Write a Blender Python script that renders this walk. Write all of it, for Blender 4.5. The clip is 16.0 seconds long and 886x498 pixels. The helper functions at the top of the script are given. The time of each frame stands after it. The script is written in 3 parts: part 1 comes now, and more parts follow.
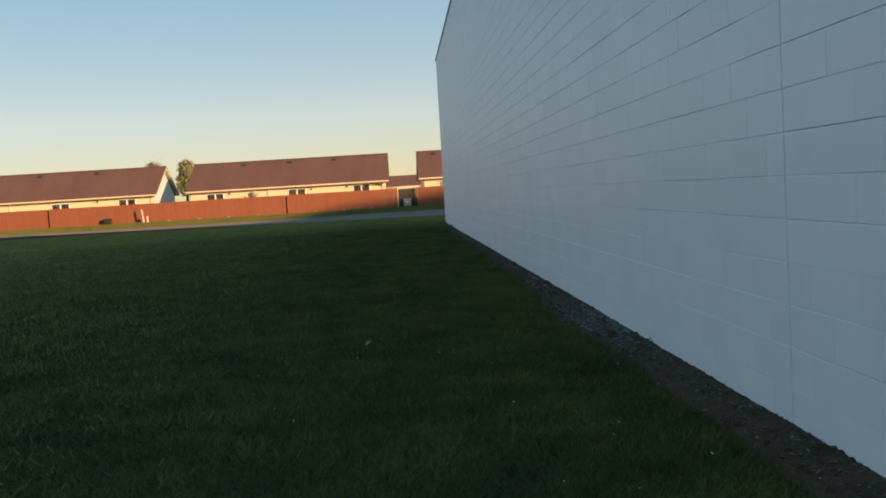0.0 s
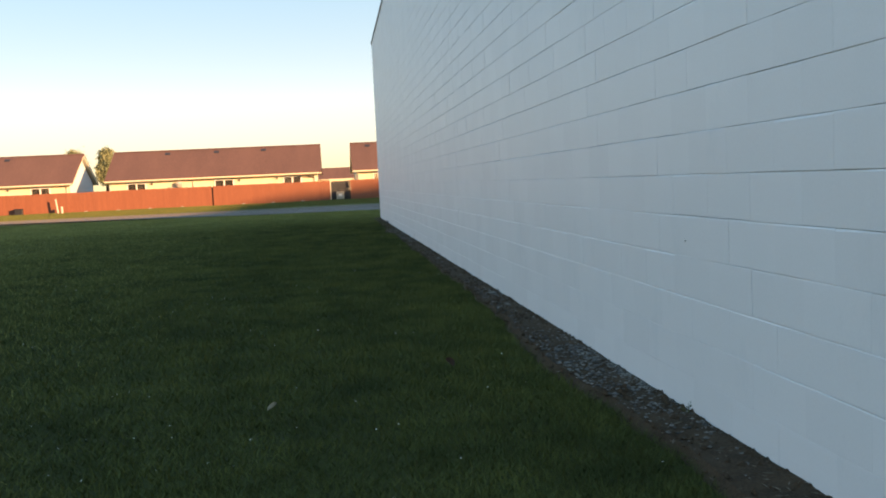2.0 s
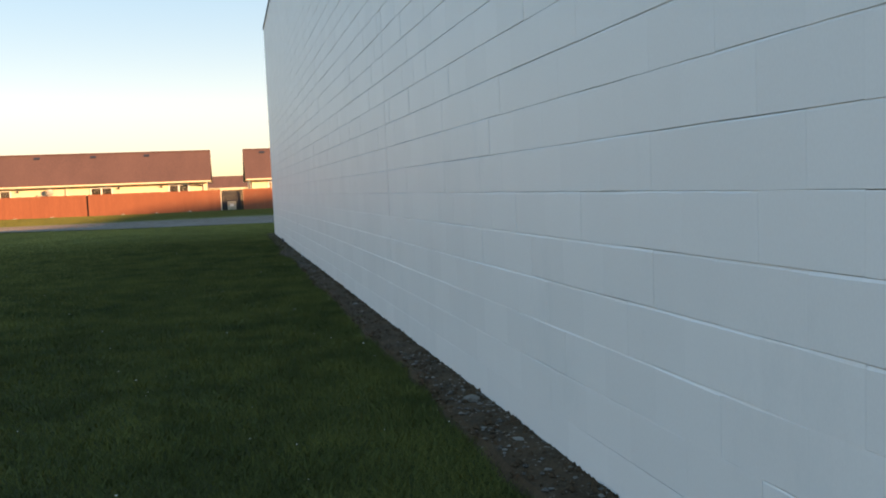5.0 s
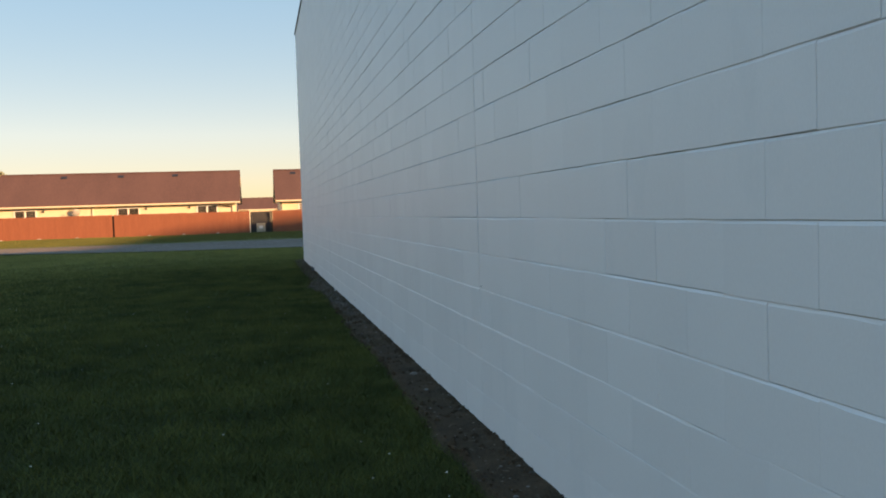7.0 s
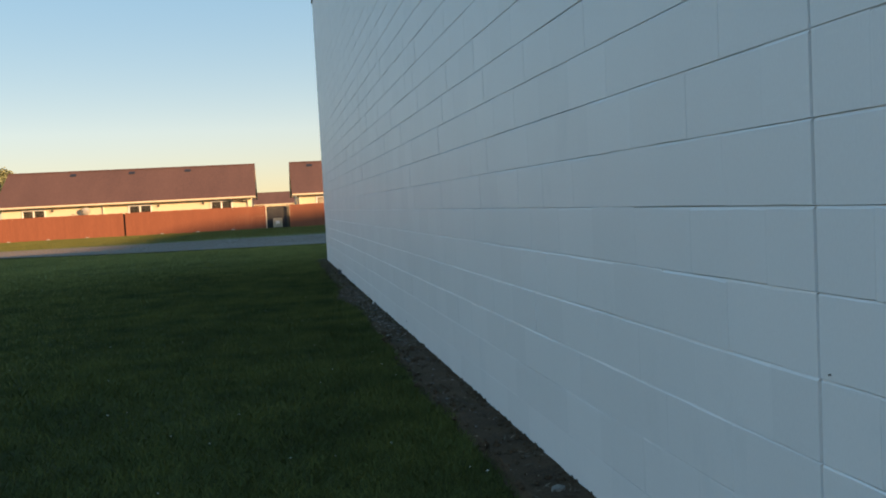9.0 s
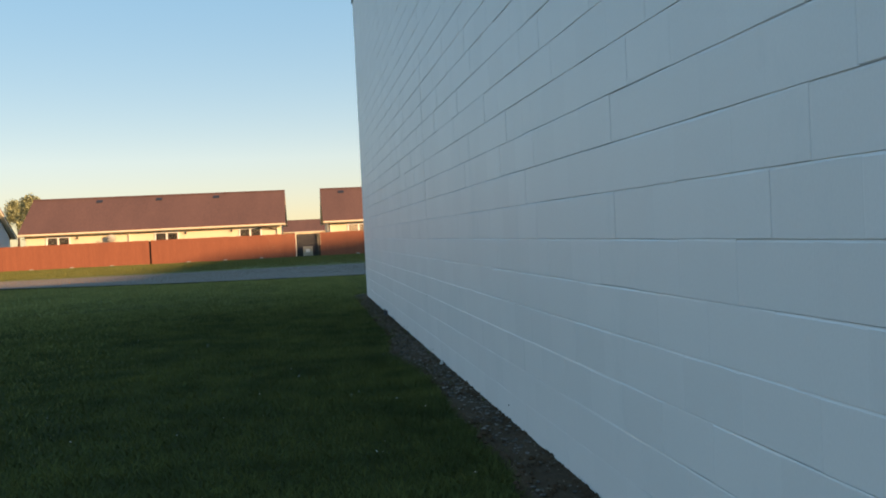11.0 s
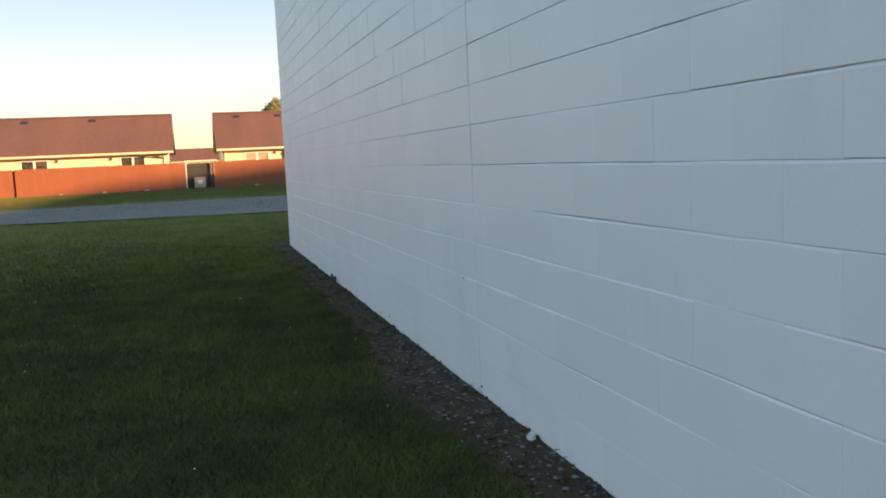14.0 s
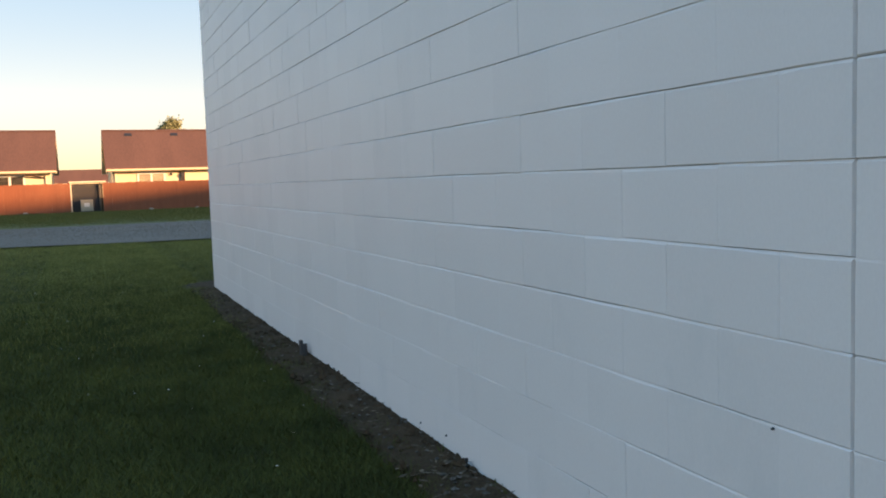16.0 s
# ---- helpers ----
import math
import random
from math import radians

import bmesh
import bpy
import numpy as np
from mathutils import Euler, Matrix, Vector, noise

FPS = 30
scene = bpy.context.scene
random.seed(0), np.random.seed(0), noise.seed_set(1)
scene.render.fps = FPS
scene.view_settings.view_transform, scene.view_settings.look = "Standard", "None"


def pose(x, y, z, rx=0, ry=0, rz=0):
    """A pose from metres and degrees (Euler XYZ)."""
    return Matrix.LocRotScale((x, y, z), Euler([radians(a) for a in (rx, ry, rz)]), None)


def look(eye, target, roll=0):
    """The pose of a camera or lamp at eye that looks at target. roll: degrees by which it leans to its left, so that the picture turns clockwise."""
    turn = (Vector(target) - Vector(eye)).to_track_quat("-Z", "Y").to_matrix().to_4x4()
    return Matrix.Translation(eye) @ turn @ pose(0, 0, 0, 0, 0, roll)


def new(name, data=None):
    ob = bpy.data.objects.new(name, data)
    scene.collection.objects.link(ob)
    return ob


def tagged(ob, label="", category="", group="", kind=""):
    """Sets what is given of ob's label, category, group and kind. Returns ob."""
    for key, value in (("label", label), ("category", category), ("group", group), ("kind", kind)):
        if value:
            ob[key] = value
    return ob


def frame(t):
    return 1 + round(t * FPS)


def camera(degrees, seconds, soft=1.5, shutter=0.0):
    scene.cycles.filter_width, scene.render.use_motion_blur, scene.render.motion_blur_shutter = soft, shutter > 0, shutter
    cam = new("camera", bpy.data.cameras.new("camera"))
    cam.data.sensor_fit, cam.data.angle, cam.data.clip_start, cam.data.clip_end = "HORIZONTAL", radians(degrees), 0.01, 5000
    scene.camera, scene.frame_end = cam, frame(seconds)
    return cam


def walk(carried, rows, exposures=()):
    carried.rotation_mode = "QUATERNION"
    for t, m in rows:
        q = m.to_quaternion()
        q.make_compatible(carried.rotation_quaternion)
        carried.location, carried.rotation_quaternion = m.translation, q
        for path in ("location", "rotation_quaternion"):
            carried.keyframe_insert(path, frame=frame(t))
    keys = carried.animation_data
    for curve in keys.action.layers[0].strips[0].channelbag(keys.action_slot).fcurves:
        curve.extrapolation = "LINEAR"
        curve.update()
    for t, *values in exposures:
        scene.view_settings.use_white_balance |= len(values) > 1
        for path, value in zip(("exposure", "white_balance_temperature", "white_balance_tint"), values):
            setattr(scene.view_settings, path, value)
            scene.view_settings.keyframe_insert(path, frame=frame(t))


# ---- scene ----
cam = camera(54.7, 16.0, soft=1.85)
PATH = [
    (0, (-1.823, -33.065, 1.250), (-1.723, -31.072, 1.113), -3.50),
    (0.5, (-1.857, -32.525, 1.261), (-1.648, -30.545, 1.075), -3.60),
    (1, (-1.786, -31.991, 1.234), (-1.612, -30.008, 1.037), -4.60),
    (1.5, (-1.823, -31.498, 1.238), (-1.666, -29.513, 1.053), -3.90),
    (2, (-1.742, -30.899, 1.248), (-1.489, -28.922, 1.088), -2.70),
    (2.5, (-1.702, -30.233, 1.282), (-1.429, -28.259, 1.117), -1.60),
    (3, (-1.576, -29.581, 1.248), (-1.252, -27.618, 1.040), -2.90),
    (3.5, (-1.490, -28.854, 1.262), (-1.069, -26.911, 1.047), -2.00),
    (4, (-1.464, -28.129, 1.241), (-0.958, -26.205, 1.035), -0.70),
    (4.5, (-1.475, -27.423, 1.267), (-0.988, -25.490, 1.102), -1.70),
    (4.7, (-1.456, -27.143, 1.267), (-0.965, -25.211, 1.110), -2.13),
    (6.8, (-1.259, -24.208, 1.270), (-0.818, -22.259, 1.170), -2.54),
    (7, (-1.240, -23.928, 1.270), (-0.817, -21.975, 1.179), -1.80),
    (7.5, (-1.220, -23.178, 1.270), (-0.810, -21.222, 1.194), -2.10),
    (8, (-1.186, -22.375, 1.274), (-0.797, -20.415, 1.196), -3.00),
    (8.5, (-1.213, -21.655, 1.271), (-0.839, -19.693, 1.177), -3.40),
    (8.7, (-1.221, -21.374, 1.272), (-0.841, -19.414, 1.161), -3.20),
    (10.8, (-1.307, -18.428, 1.286), (-0.947, -16.461, 1.224), -1.95),
    (11, (-1.306, -18.147, 1.287), (-0.982, -16.174, 1.246), -2.80),
    (11.5, (-1.329, -17.460, 1.283), (-1.025, -15.484, 1.228), -4.00),
    (12, (-1.333, -16.601, 1.282), (-1.023, -14.629, 1.166), -4.60),
    (12.5, (-1.424, -15.842, 1.284), (-1.124, -13.868, 1.163), -4.10),
    (13, (-1.437, -15.008, 1.281), (-1.123, -13.037, 1.154), -3.50),
    (13.5, (-1.452, -14.274, 1.262), (-1.011, -12.332, 1.082), -3.20),
    (14, (-1.391, -13.437, 1.264), (-0.841, -11.526, 1.051), -2.60),
    (14.5, (-1.475, -12.874, 1.247), (-0.850, -10.980, 1.093), -1.30),
    (15, (-1.488, -12.037, 1.231), (-0.884, -10.139, 1.055), -0.90),
    (15.5, (-1.461, -11.292, 1.216), (-0.721, -9.442, 1.045), -1.60),
    (16, (-1.462, -10.493, 1.202), (-0.682, -8.659, 1.041), -1.80),
]
EXPOSURES = [(0, 1.54, 7460, 23), (0.5, 1.87, 8030, 26), (1, 2.1, 8100, 27), (1.5, 2.27, 7800, 27), (2, 2.22, 8070, 28), (3, 2.15, 8050, 30),
             (3.5, 2.32, 8560, 33), (4.5, 2.28, 8450, 31), (7, 1.85, 7900, 28), (8, 1.8, 7690, 26), (8.5, 1.75, 7490, 23), (11, 1.8, 7310, 22),
             (12.5, 1.93, 7470, 24), (13.5, 2.08, 7990, 29), (14.5, 2.33, 8450, 34), (15, 2.02, 8450, 32), (16, 2.18, 8360, 34)]
walk(cam, [(t, look(e, g, r)) for t, e, g, r in PATH], EXPOSURES)

# ---- light ----
SUN_FROM = Vector((1.0, -0.8, 0.25)).normalized()
world = bpy.data.worlds.new("world")
scene.world = world
world.use_nodes = True
wn = world.node_tree
sky = wn.nodes.new("ShaderNodeTexSky")
sky.sky_type = 'NISHITA'
sky.sun_disc = False
sky.sun_elevation = math.asin(SUN_FROM.z)
sky.sun_rotation = math.atan2(SUN_FROM.x, SUN_FROM.y)
sky.altitude = 200
sky.air_density = 1.0
sky.dust_density = 0.45
sky.ozone_density = 2.1
wn.nodes["Background"].inputs["Strength"].default_value = 0.178
# a hazy evening sky: the glow at the horizon evened out
even = wn.nodes.new("ShaderNodeGamma")
even.inputs["Gamma"].default_value = 0.22
wn.links.new(sky.outputs[0], even.inputs["Color"])
tone = wn.nodes.new("ShaderNodeHueSaturation")
tone.inputs["Saturation"].default_value = 2.0
wn.links.new(even.outputs[0], tone.inputs["Color"])
deep = wn.nodes.new("ShaderNodeHueSaturation")
deep.inputs["Saturation"].default_value = 1.75
wn.links.new(tone.outputs[0], deep.inputs["Color"])
wn.links.new(deep.outputs[0], wn.nodes["Background"].inputs[0])
sun = new("sun", bpy.data.lights.new("sun", 'SUN'))
sun.data.energy = 2.6
sun.data.angle = radians(1.2)
sun.data.color = (1.0, 0.67, 0.35)
sun.matrix_world = look(SUN_FROM * 60, (0, 0, 0))


# ---- materials ----
def material(name, color, color2=None, rough=0.8, scale=5.0, fine=60.0, bump=0.2, metal=0.0, spread=0.0, stretch=(1, 1, 1), wear=None, spec=0.5, contrast=0.35):
    """Two scales of noise mix color and color2; fine noise gives the relief; spread varies from piece to piece."""
    m = bpy.data.materials.new(name)
    m.use_nodes = True
    nt = m.node_tree
    n, l = nt.nodes, nt.links
    b = n["Principled BSDF"]
    b.inputs["Roughness"].default_value = rough
    b.inputs["Metallic"].default_value = metal
    b.inputs["Specular IOR Level"].default_value = spec
    co = n.new("ShaderNodeNewGeometry")
    mp = n.new("ShaderNodeMapping")
    mp.inputs["Scale"].default_value = stretch
    l.new(co.outputs["Position"], mp.inputs[0])
    big = n.new("ShaderNodeTexNoise")
    big.inputs["Scale"].default_value = scale
    big.inputs["Detail"].default_value = 6
    l.new(mp.outputs[0], big.inputs["Vector"])
    small = n.new("ShaderNodeTexNoise")
    small.inputs["Scale"].default_value = fine
    small.inputs["Detail"].default_value = 4
    l.new(mp.outputs[0], small.inputs["Vector"])
    add = n.new("ShaderNodeMath")
    add.operation = 'ADD'
    l.new(big.outputs["Fac"], add.inputs[0])
    l.new(small.outputs["Fac"], add.inputs[1])
    ramp = n.new("ShaderNodeMapRange")
    ramp.inputs["From Min"].default_value = 1 - contrast
    ramp.inputs["From Max"].default_value = 1 + contrast
    l.new(add.outputs[0], ramp.inputs["Value"])
    mix = n.new("ShaderNodeMix")
    mix.data_type = 'RGBA'
    c2 = color2 or tuple(c * 0.8 for c in color)
    mix.inputs["A"].default_value = (*color, 1)
    mix.inputs["B"].default_value = (*c2, 1)
    l.new(ramp.outputs[0], mix.inputs["Factor"])
    out = mix.outputs["Result"]
    if wear:
        wt = n.new("ShaderNodeTexNoise")
        wt.inputs["Scale"].default_value = wear[1]
        wt.inputs["Detail"].default_value = 8
        wt.inputs["Roughness"].default_value = 0.7
        l.new(mp.outputs[0], wt.inputs["Vector"])
        wr = n.new("ShaderNodeMapRange")
        wr.inputs["From Min"].default_value = wear[2]
        wr.inputs["From Max"].default_value = wear[2] + 0.12
        wr.inputs["To Max"].default_value = wear[3]
        l.new(wt.outputs["Fac"], wr.inputs["Value"])
        m2 = n.new("ShaderNodeMix")
        m2.data_type = 'RGBA'
        m2.inputs["B"].default_value = (*wear[0], 1)
        l.new(wr.outputs[0], m2.inputs["Factor"])
        l.new(out, m2.inputs["A"])
        out = m2.outputs["Result"]
    if spread:
        info = n.new("ShaderNodeObjectInfo")
        isl = n.new("ShaderNodeNewGeometry")
        sm = n.new("ShaderNodeMath")
        sm.operation = 'ADD'
        l.new(info.outputs["Random"], sm.inputs[0])
        l.new(isl.outputs["Random Per Island"], sm.inputs[1])
        fr = n.new("ShaderNodeMath")
        fr.operation = 'FRACT'
        l.new(sm.outputs[0], fr.inputs[0])
        vr = n.new("ShaderNodeMapRange")
        vr.inputs["To Min"].default_value = 1 - spread
        vr.inputs["To Max"].default_value = 1 + spread
        l.new(fr.outputs[0], vr.inputs["Value"])
        hs = n.new("ShaderNodeHueSaturation")
        l.new(vr.outputs[0], hs.inputs["Value"])
        l.new(out, hs.inputs["Color"])
        out = hs.outputs[0]
    l.new(out, b.inputs["Base Color"])
    if bump:
        bp = n.new("ShaderNodeBump")
        bp.inputs["Strength"].default_value = bump
        bp.inputs["Distance"].default_value = 0.01
        l.new(small.outputs["Fac"], bp.inputs["Height"])
        l.new(bp.outputs[0], b.inputs["Normal"])
    return m


M_PAINT = material("white_masonry_paint", (0.892, 0.858, 0.848), (0.842, 0.812, 0.804), rough=0.46, scale=1.5, fine=160, bump=0.05, spread=0.020, stretch=(1, 1, 0.45), wear=((0.74, 0.742, 0.745), 2.2, 0.57, 0.35))
M_CORE = material("mortar_core", (0.70, 0.70, 0.70), rough=0.8, scale=3, bump=0.1)
M_COPING = material("dark_metal_coping", (0.10, 0.11, 0.12), rough=0.5, metal=0.6, bump=0.05)
M_GROUND = material("lawn_soil", (0.058, 0.064, 0.019), (0.033, 0.038, 0.012), rough=0.95, scale=0.45, fine=22, bump=0.6, wear=((0.035, 0.036, 0.018), 0.9, 0.56, 0.6), spec=0.1)
M_BLADE = material("grass_blade", (0.136, 0.149, 0.040), (0.049, 0.065, 0.019), rough=0.75, scale=0.9, fine=2.6, bump=0, spread=0.17, spec=0.15, contrast=0.28)
# Paler copy of the blade green; its colour carries the far lawn's haze.
M_BLADE_PALE = material("haze_pale_grass_blade", (0.315, 0.315, 0.098), (0.175, 0.19, 0.058), rough=0.75, scale=0.5, fine=2.6, bump=0, spread=0.2, spec=0.15, contrast=0.3)
M_VERGE = material("verge_grass", (0.165, 0.160, 0.038), (0.085, 0.100, 0.023), rough=0.95, scale=0.6, fine=14, bump=0.7)
M_DIRT = material("bare_dirt", (0.104, 0.064, 0.038), (0.043, 0.028, 0.018), rough=0.95, scale=5, fine=70, bump=0.9, spec=0.15, wear=((0.095, 0.066, 0.045), 7.0, 0.56, 0.6))
M_STONE = material("gravel_stone", (0.19, 0.172, 0.150), (0.062, 0.057, 0.052), rough=0.85, scale=9, fine=120, bump=0.3, spread=0.6)
M_MULCH = material("straw_and_chips", (0.16, 0.125, 0.085), (0.07, 0.05, 0.036), rough=0.9, scale=12, bump=0.1, spread=0.5)
M_LITTER = material("dry_pale_petals", (0.72, 0.70, 0.62), (0.45, 0.42, 0.34), rough=0.9, scale=20, bump=0, spread=0.3)
M_LEAF_DRY = material("dry_leaf", (0.55, 0.46, 0.33), (0.40, 0.31, 0.2), rough=0.85, scale=40, bump=0.1)
M_LEAF_RED = material("red_brown_leaf", (0.125, 0.06, 0.032), (0.08, 0.038, 0.022), rough=0.85, scale=40, bump=0.1)
M_ROAD = material("gravelly_asphalt", (0.20, 0.162, 0.128), (0.14, 0.115, 0.092), rough=0.9, scale=0.5, fine=35, bump=0.5)
M_FENCE = material("red_brown_fence_stain", (0.30, 0.098, 0.047), (0.235, 0.075, 0.036), rough=0.75, scale=0.7, fine=6, bump=0.15, stretch=(3, 3, 0.5), spread=0.035)
M_POST_DARK = material("weathered_dark_post", (0.05, 0.03, 0.022), rough=0.9, scale=5, bump=0.2)
M_CONCRETE = material("pale_concrete", (0.42, 0.39, 0.34), (0.30, 0.28, 0.25), rough=0.9, scale=8, bump=0.4)
M_SHINGLE = material("brown_asphalt_shingle", (0.168, 0.083, 0.060), (0.115, 0.057, 0.043), rough=0.9, scale=0.5, fine=9, bump=0.3, stretch=(1.6, 0.35, 0.35))
M_SIDING = material("cream_vinyl_siding", (0.78, 0.68, 0.47), (0.72, 0.62, 0.43), rough=0.6, scale=0.5, fine=20, bump=0.05)
# Bluish grey puts the gable's shade into its colour, against the warm sun.
M_SIDING_SHADE = material("shade_tinted_siding", (0.60, 0.65, 0.70), (0.54, 0.59, 0.64), rough=0.6, scale=0.5, fine=20, bump=0.05)
M_TRIM = material("cream_white_trim", (0.82, 0.72, 0.54), (0.76, 0.66, 0.48), rough=0.5, scale=2, bump=0.03)
M_FRAME = material("white_vinyl_frame", (0.88, 0.86, 0.80), rough=0.45, scale=4, bump=0.02)
M_BLIND = material("pale_window_blind", (0.20, 0.17, 0.13), rough=0.8, scale=3, bump=0.05)
# Near-black, so that a flat sheet stands for the darkness of the room.
M_ROOM = material("dim_room_sheet", (0.022, 0.017, 0.014), (0.010, 0.008, 0.007), rough=0.9, scale=3, bump=0.05)
M_BLACK = material("black_plastic", (0.018, 0.018, 0.02), (0.03, 0.03, 0.032), rough=0.6, scale=6, bump=0.1)
M_GATE = material("dark_grey_gate_paint", (0.035, 0.036, 0.04), (0.022, 0.023, 0.026), rough=0.7, scale=3, bump=0.2)
M_BOX = material("beige_metal_cabinet", (0.40, 0.37, 0.28), (0.32, 0.30, 0.23), rough=0.6, scale=5, bump=0.05)
M_LABEL = material("white_label", (0.75, 0.74, 0.70), rough=0.6, scale=20, bump=0)
M_PIPE = material("grey_plastic_pipe", (0.06, 0.064, 0.072), (0.04, 0.042, 0.048), rough=0.6, scale=20, bump=0.1)
M_DISH = material("pale_grey_dish", (0.40, 0.39, 0.37), rough=0.5, scale=4, bump=0.02)
M_MARKER = material("sun_bleached_post", (0.64, 0.54, 0.43), (0.52, 0.43, 0.34), rough=0.85, scale=6, bump=0.3)
M_BARK = material("bark", (0.10, 0.075, 0.055), (0.06, 0.045, 0.035), rough=0.95, scale=4, fine=30, bump=0.8)
M_LEAVES = material("broad_leaves", (0.29, 0.30, 0.16), (0.21, 0.23, 0.115), rough=0.8, scale=0.8, fine=6, bump=0, spread=0.3)
M_NEEDLES = material("pine_needles", (0.070, 0.095, 0.035), (0.045, 0.065, 0.024), rough=0.8, scale=0.8, fine=6, bump=0, spread=0.25)
M_ROOFSHEET = material("grey_metal_roof", (0.30, 0.31, 0.32), (0.25, 0.26, 0.27), rough=0.5, metal=0.4, scale=0.5, bump=0.05)
M_GLASS = bpy.data.materials.new("window_glass")
M_GLASS.use_nodes = True
_g = M_GLASS.node_tree.nodes["Principled BSDF"]
_g.inputs["Base Color"].default_value = (0.9, 0.92, 0.92, 1)
_g.inputs["Roughness"].default_value = 0.03
_g.inputs["Transmission Weight"].default_value = 1.0
_g.inputs["IOR"].default_value = 1.45


# ---- mesh helpers ----
def box(bm, x0, x1, y0, y1, z0, z1, bevel=0.0):
    vs = [bm.verts.new((x, y, z)) for x in (x0, x1) for y in (y0, y1) for z in (z0, z1)]
    fs = [bm.faces.new([vs[i] for i in q]) for q in ((0, 1, 3, 2), (4, 6, 7, 5), (0, 4, 5, 1), (2, 3, 7, 6), (0, 2, 6, 4), (1, 5, 7, 3))]
    if bevel:
        es = list({e for f in fs for e in f.edges})
        bmesh.ops.bevel(bm, geom=es, offset=bevel, segments=1, affect='EDGES')
    return bm


def prism(bm, outline, axis, a, b):
    """A closed outline in two axes, drawn out along the third from a to b."""
    def at(p, v):
        return {'x': (v, p[0], p[1]), 'y': (p[0], v, p[1]), 'z': (p[0], p[1], v)}[axis]
    lo = [bm.verts.new(at(p, a)) for p in outline]
    hi = [bm.verts.new(at(p, b)) for p in outline]
    k = len(outline)
    bm.faces.new(lo)
    bm.faces.new(hi[::-1])
    for i in range(k):
        bm.faces.new((lo[i], hi[i], hi[(i + 1) % k], lo[(i + 1) % k]))
    return bm


def tube(bm, p, q, r0, r1, n=8):
    p, q = Vector(p), Vector(q)
    d = q - p
    m = Matrix.Translation((p + q) / 2) @ d.to_track_quat('Z', 'Y').to_matrix().to_4x4()
    bmesh.ops.create_cone(bm, cap_ends=True, segments=n, radius1=r0, radius2=r1, depth=d.length, matrix=m)
    return bm


def part(name, bm, mat, parent=None, label="", at=None):
    bmesh.ops.recalc_face_normals(bm, faces=bm.faces)
    me = bpy.data.meshes.new(name)
    bm.to_mesh(me)
    bm.free()
    me.materials.append(mat)
    ob = new(name, me)
    if parent:
        ob.parent = parent
    if at:
        ob.location = at
    if label:
        ob["label"] = label
    return ob


def soup(name, verts, faces, mat, parent=None):
    """One mesh from arrays: verts (n, 3), faces (m, 3 or 4)."""
    me = bpy.data.meshes.new(name)
    m, k = faces.shape
    me.vertices.add(len(verts))
    me.vertices.foreach_set("co", np.asarray(verts, dtype=np.float32).ravel())
    me.loops.add(m * k)
    me.loops.foreach_set("vertex_index", np.asarray(faces, dtype=np.int32).ravel())
    me.polygons.add(m)
    me.polygons.foreach_set("loop_start", np.arange(0, m * k, k, dtype=np.int32))
    me.update(calc_edges=True)
    me.validate()
    me.shade_flat()
    me.materials.append(mat)
    ob = new(name, me)
    if parent:
        ob.parent = parent
    return ob


def empty(name, at, label, category, group=""):
    ob = new(name)
    ob.location = at
    if at[1] > 30:
        ob.location, ob.scale = far_place(at), (FAR, FAR, FAR)
    return tagged(ob, label, category, group)


def setting(ob, label, category):
    return tagged(ob, label, category, "", "structure")


rng = np.random.default_rng(7)

# the fence, the houses and the trees, laid out at 1 : 1.045 from a point on the walk
FAR = 1.045
FAR_X, FAR_Y, FAR_Z = -1.4, -13.0, 1.25


def far_place(p):
    return Vector((FAR_X + FAR * (p[0] - FAR_X), FAR_Y + FAR * (p[1] - FAR_Y), FAR_Z + FAR * (p[2] - FAR_Z)))

# ---- ground ----
bm = bmesh.new()
xs = [-900, -300, -120, -60, -40, -30, -20, -12, -6, -3, 0, 6, 20, 60, 150, 400, 900]
ys = [-900, -300, -100, -50, -30, -20, -10, 0, 10, 22, 40, 60, 100, 200, 500, 900]
grid = [[bm.verts.new((x, y, -0.03)) for y in ys] for x in xs]
for i in range(len(xs) - 1):
    for j in range(len(ys) - 1):
        bm.faces.new((grid[i][j], grid[i + 1][j], grid[i + 1][j + 1], grid[i][j + 1]))
ground = setting(part("ground", bm, M_GROUND), "dark green lawn turf reaching to the distance", "lawn")


def road_near(x):
    return float(np.interp(x, [-60, -26, -19, -16, -12, -9, -5.5, 0, 60], [25.4, 18.9, 16.8, 15.9, 14.4, 12.8, 11.25, 10.05, 9.1]))


def road_far(x):
    return float(np.interp(x, [-60, -26, -14, -7, 2, 60], [30, 23.6, 22.2, 21.4, 21.4, 22.5]))


bm = bmesh.new()
prev = None
for i in range(121):
    x = -60 + i
    a, b = road_near(x) + 0.08 * noise.noise((x * 0.9, 0, 0)), road_far(x) + 0.10 * noise.noise((x * 0.8, 5, 0))
    col = [bm.verts.new((x, a + (b - a) * f, 0.012 + 0.03 * math.sin(f * math.pi))) for f in (0, 0.25, 0.5, 0.75, 1)]
    if prev:
        for j in range(4):
            bm.faces.new((prev[j], col[j], col[j + 1], prev[j + 1]))
    prev = col
setting(part("road", bm, M_ROAD), "worn grey asphalt lane between lawn and fence", "road")

bm = bmesh.new()
prev = None
for i in range(121):
    x = -60 + i
    a = road_far(x) + 0.10 * noise.noise((x * 0.8, 5, 0)) - 0.03
    col = [bm.verts.new((x, y, z)) for y, z in ((a, 0.0), (a + 0.12, 0.025), (30, 0.0), (38, -0.03), (46.0, -0.05))]
    if prev:
        for j in range(4):
            bm.faces.new((prev[j], col[j], col[j + 1], prev[j + 1]))
    prev = col
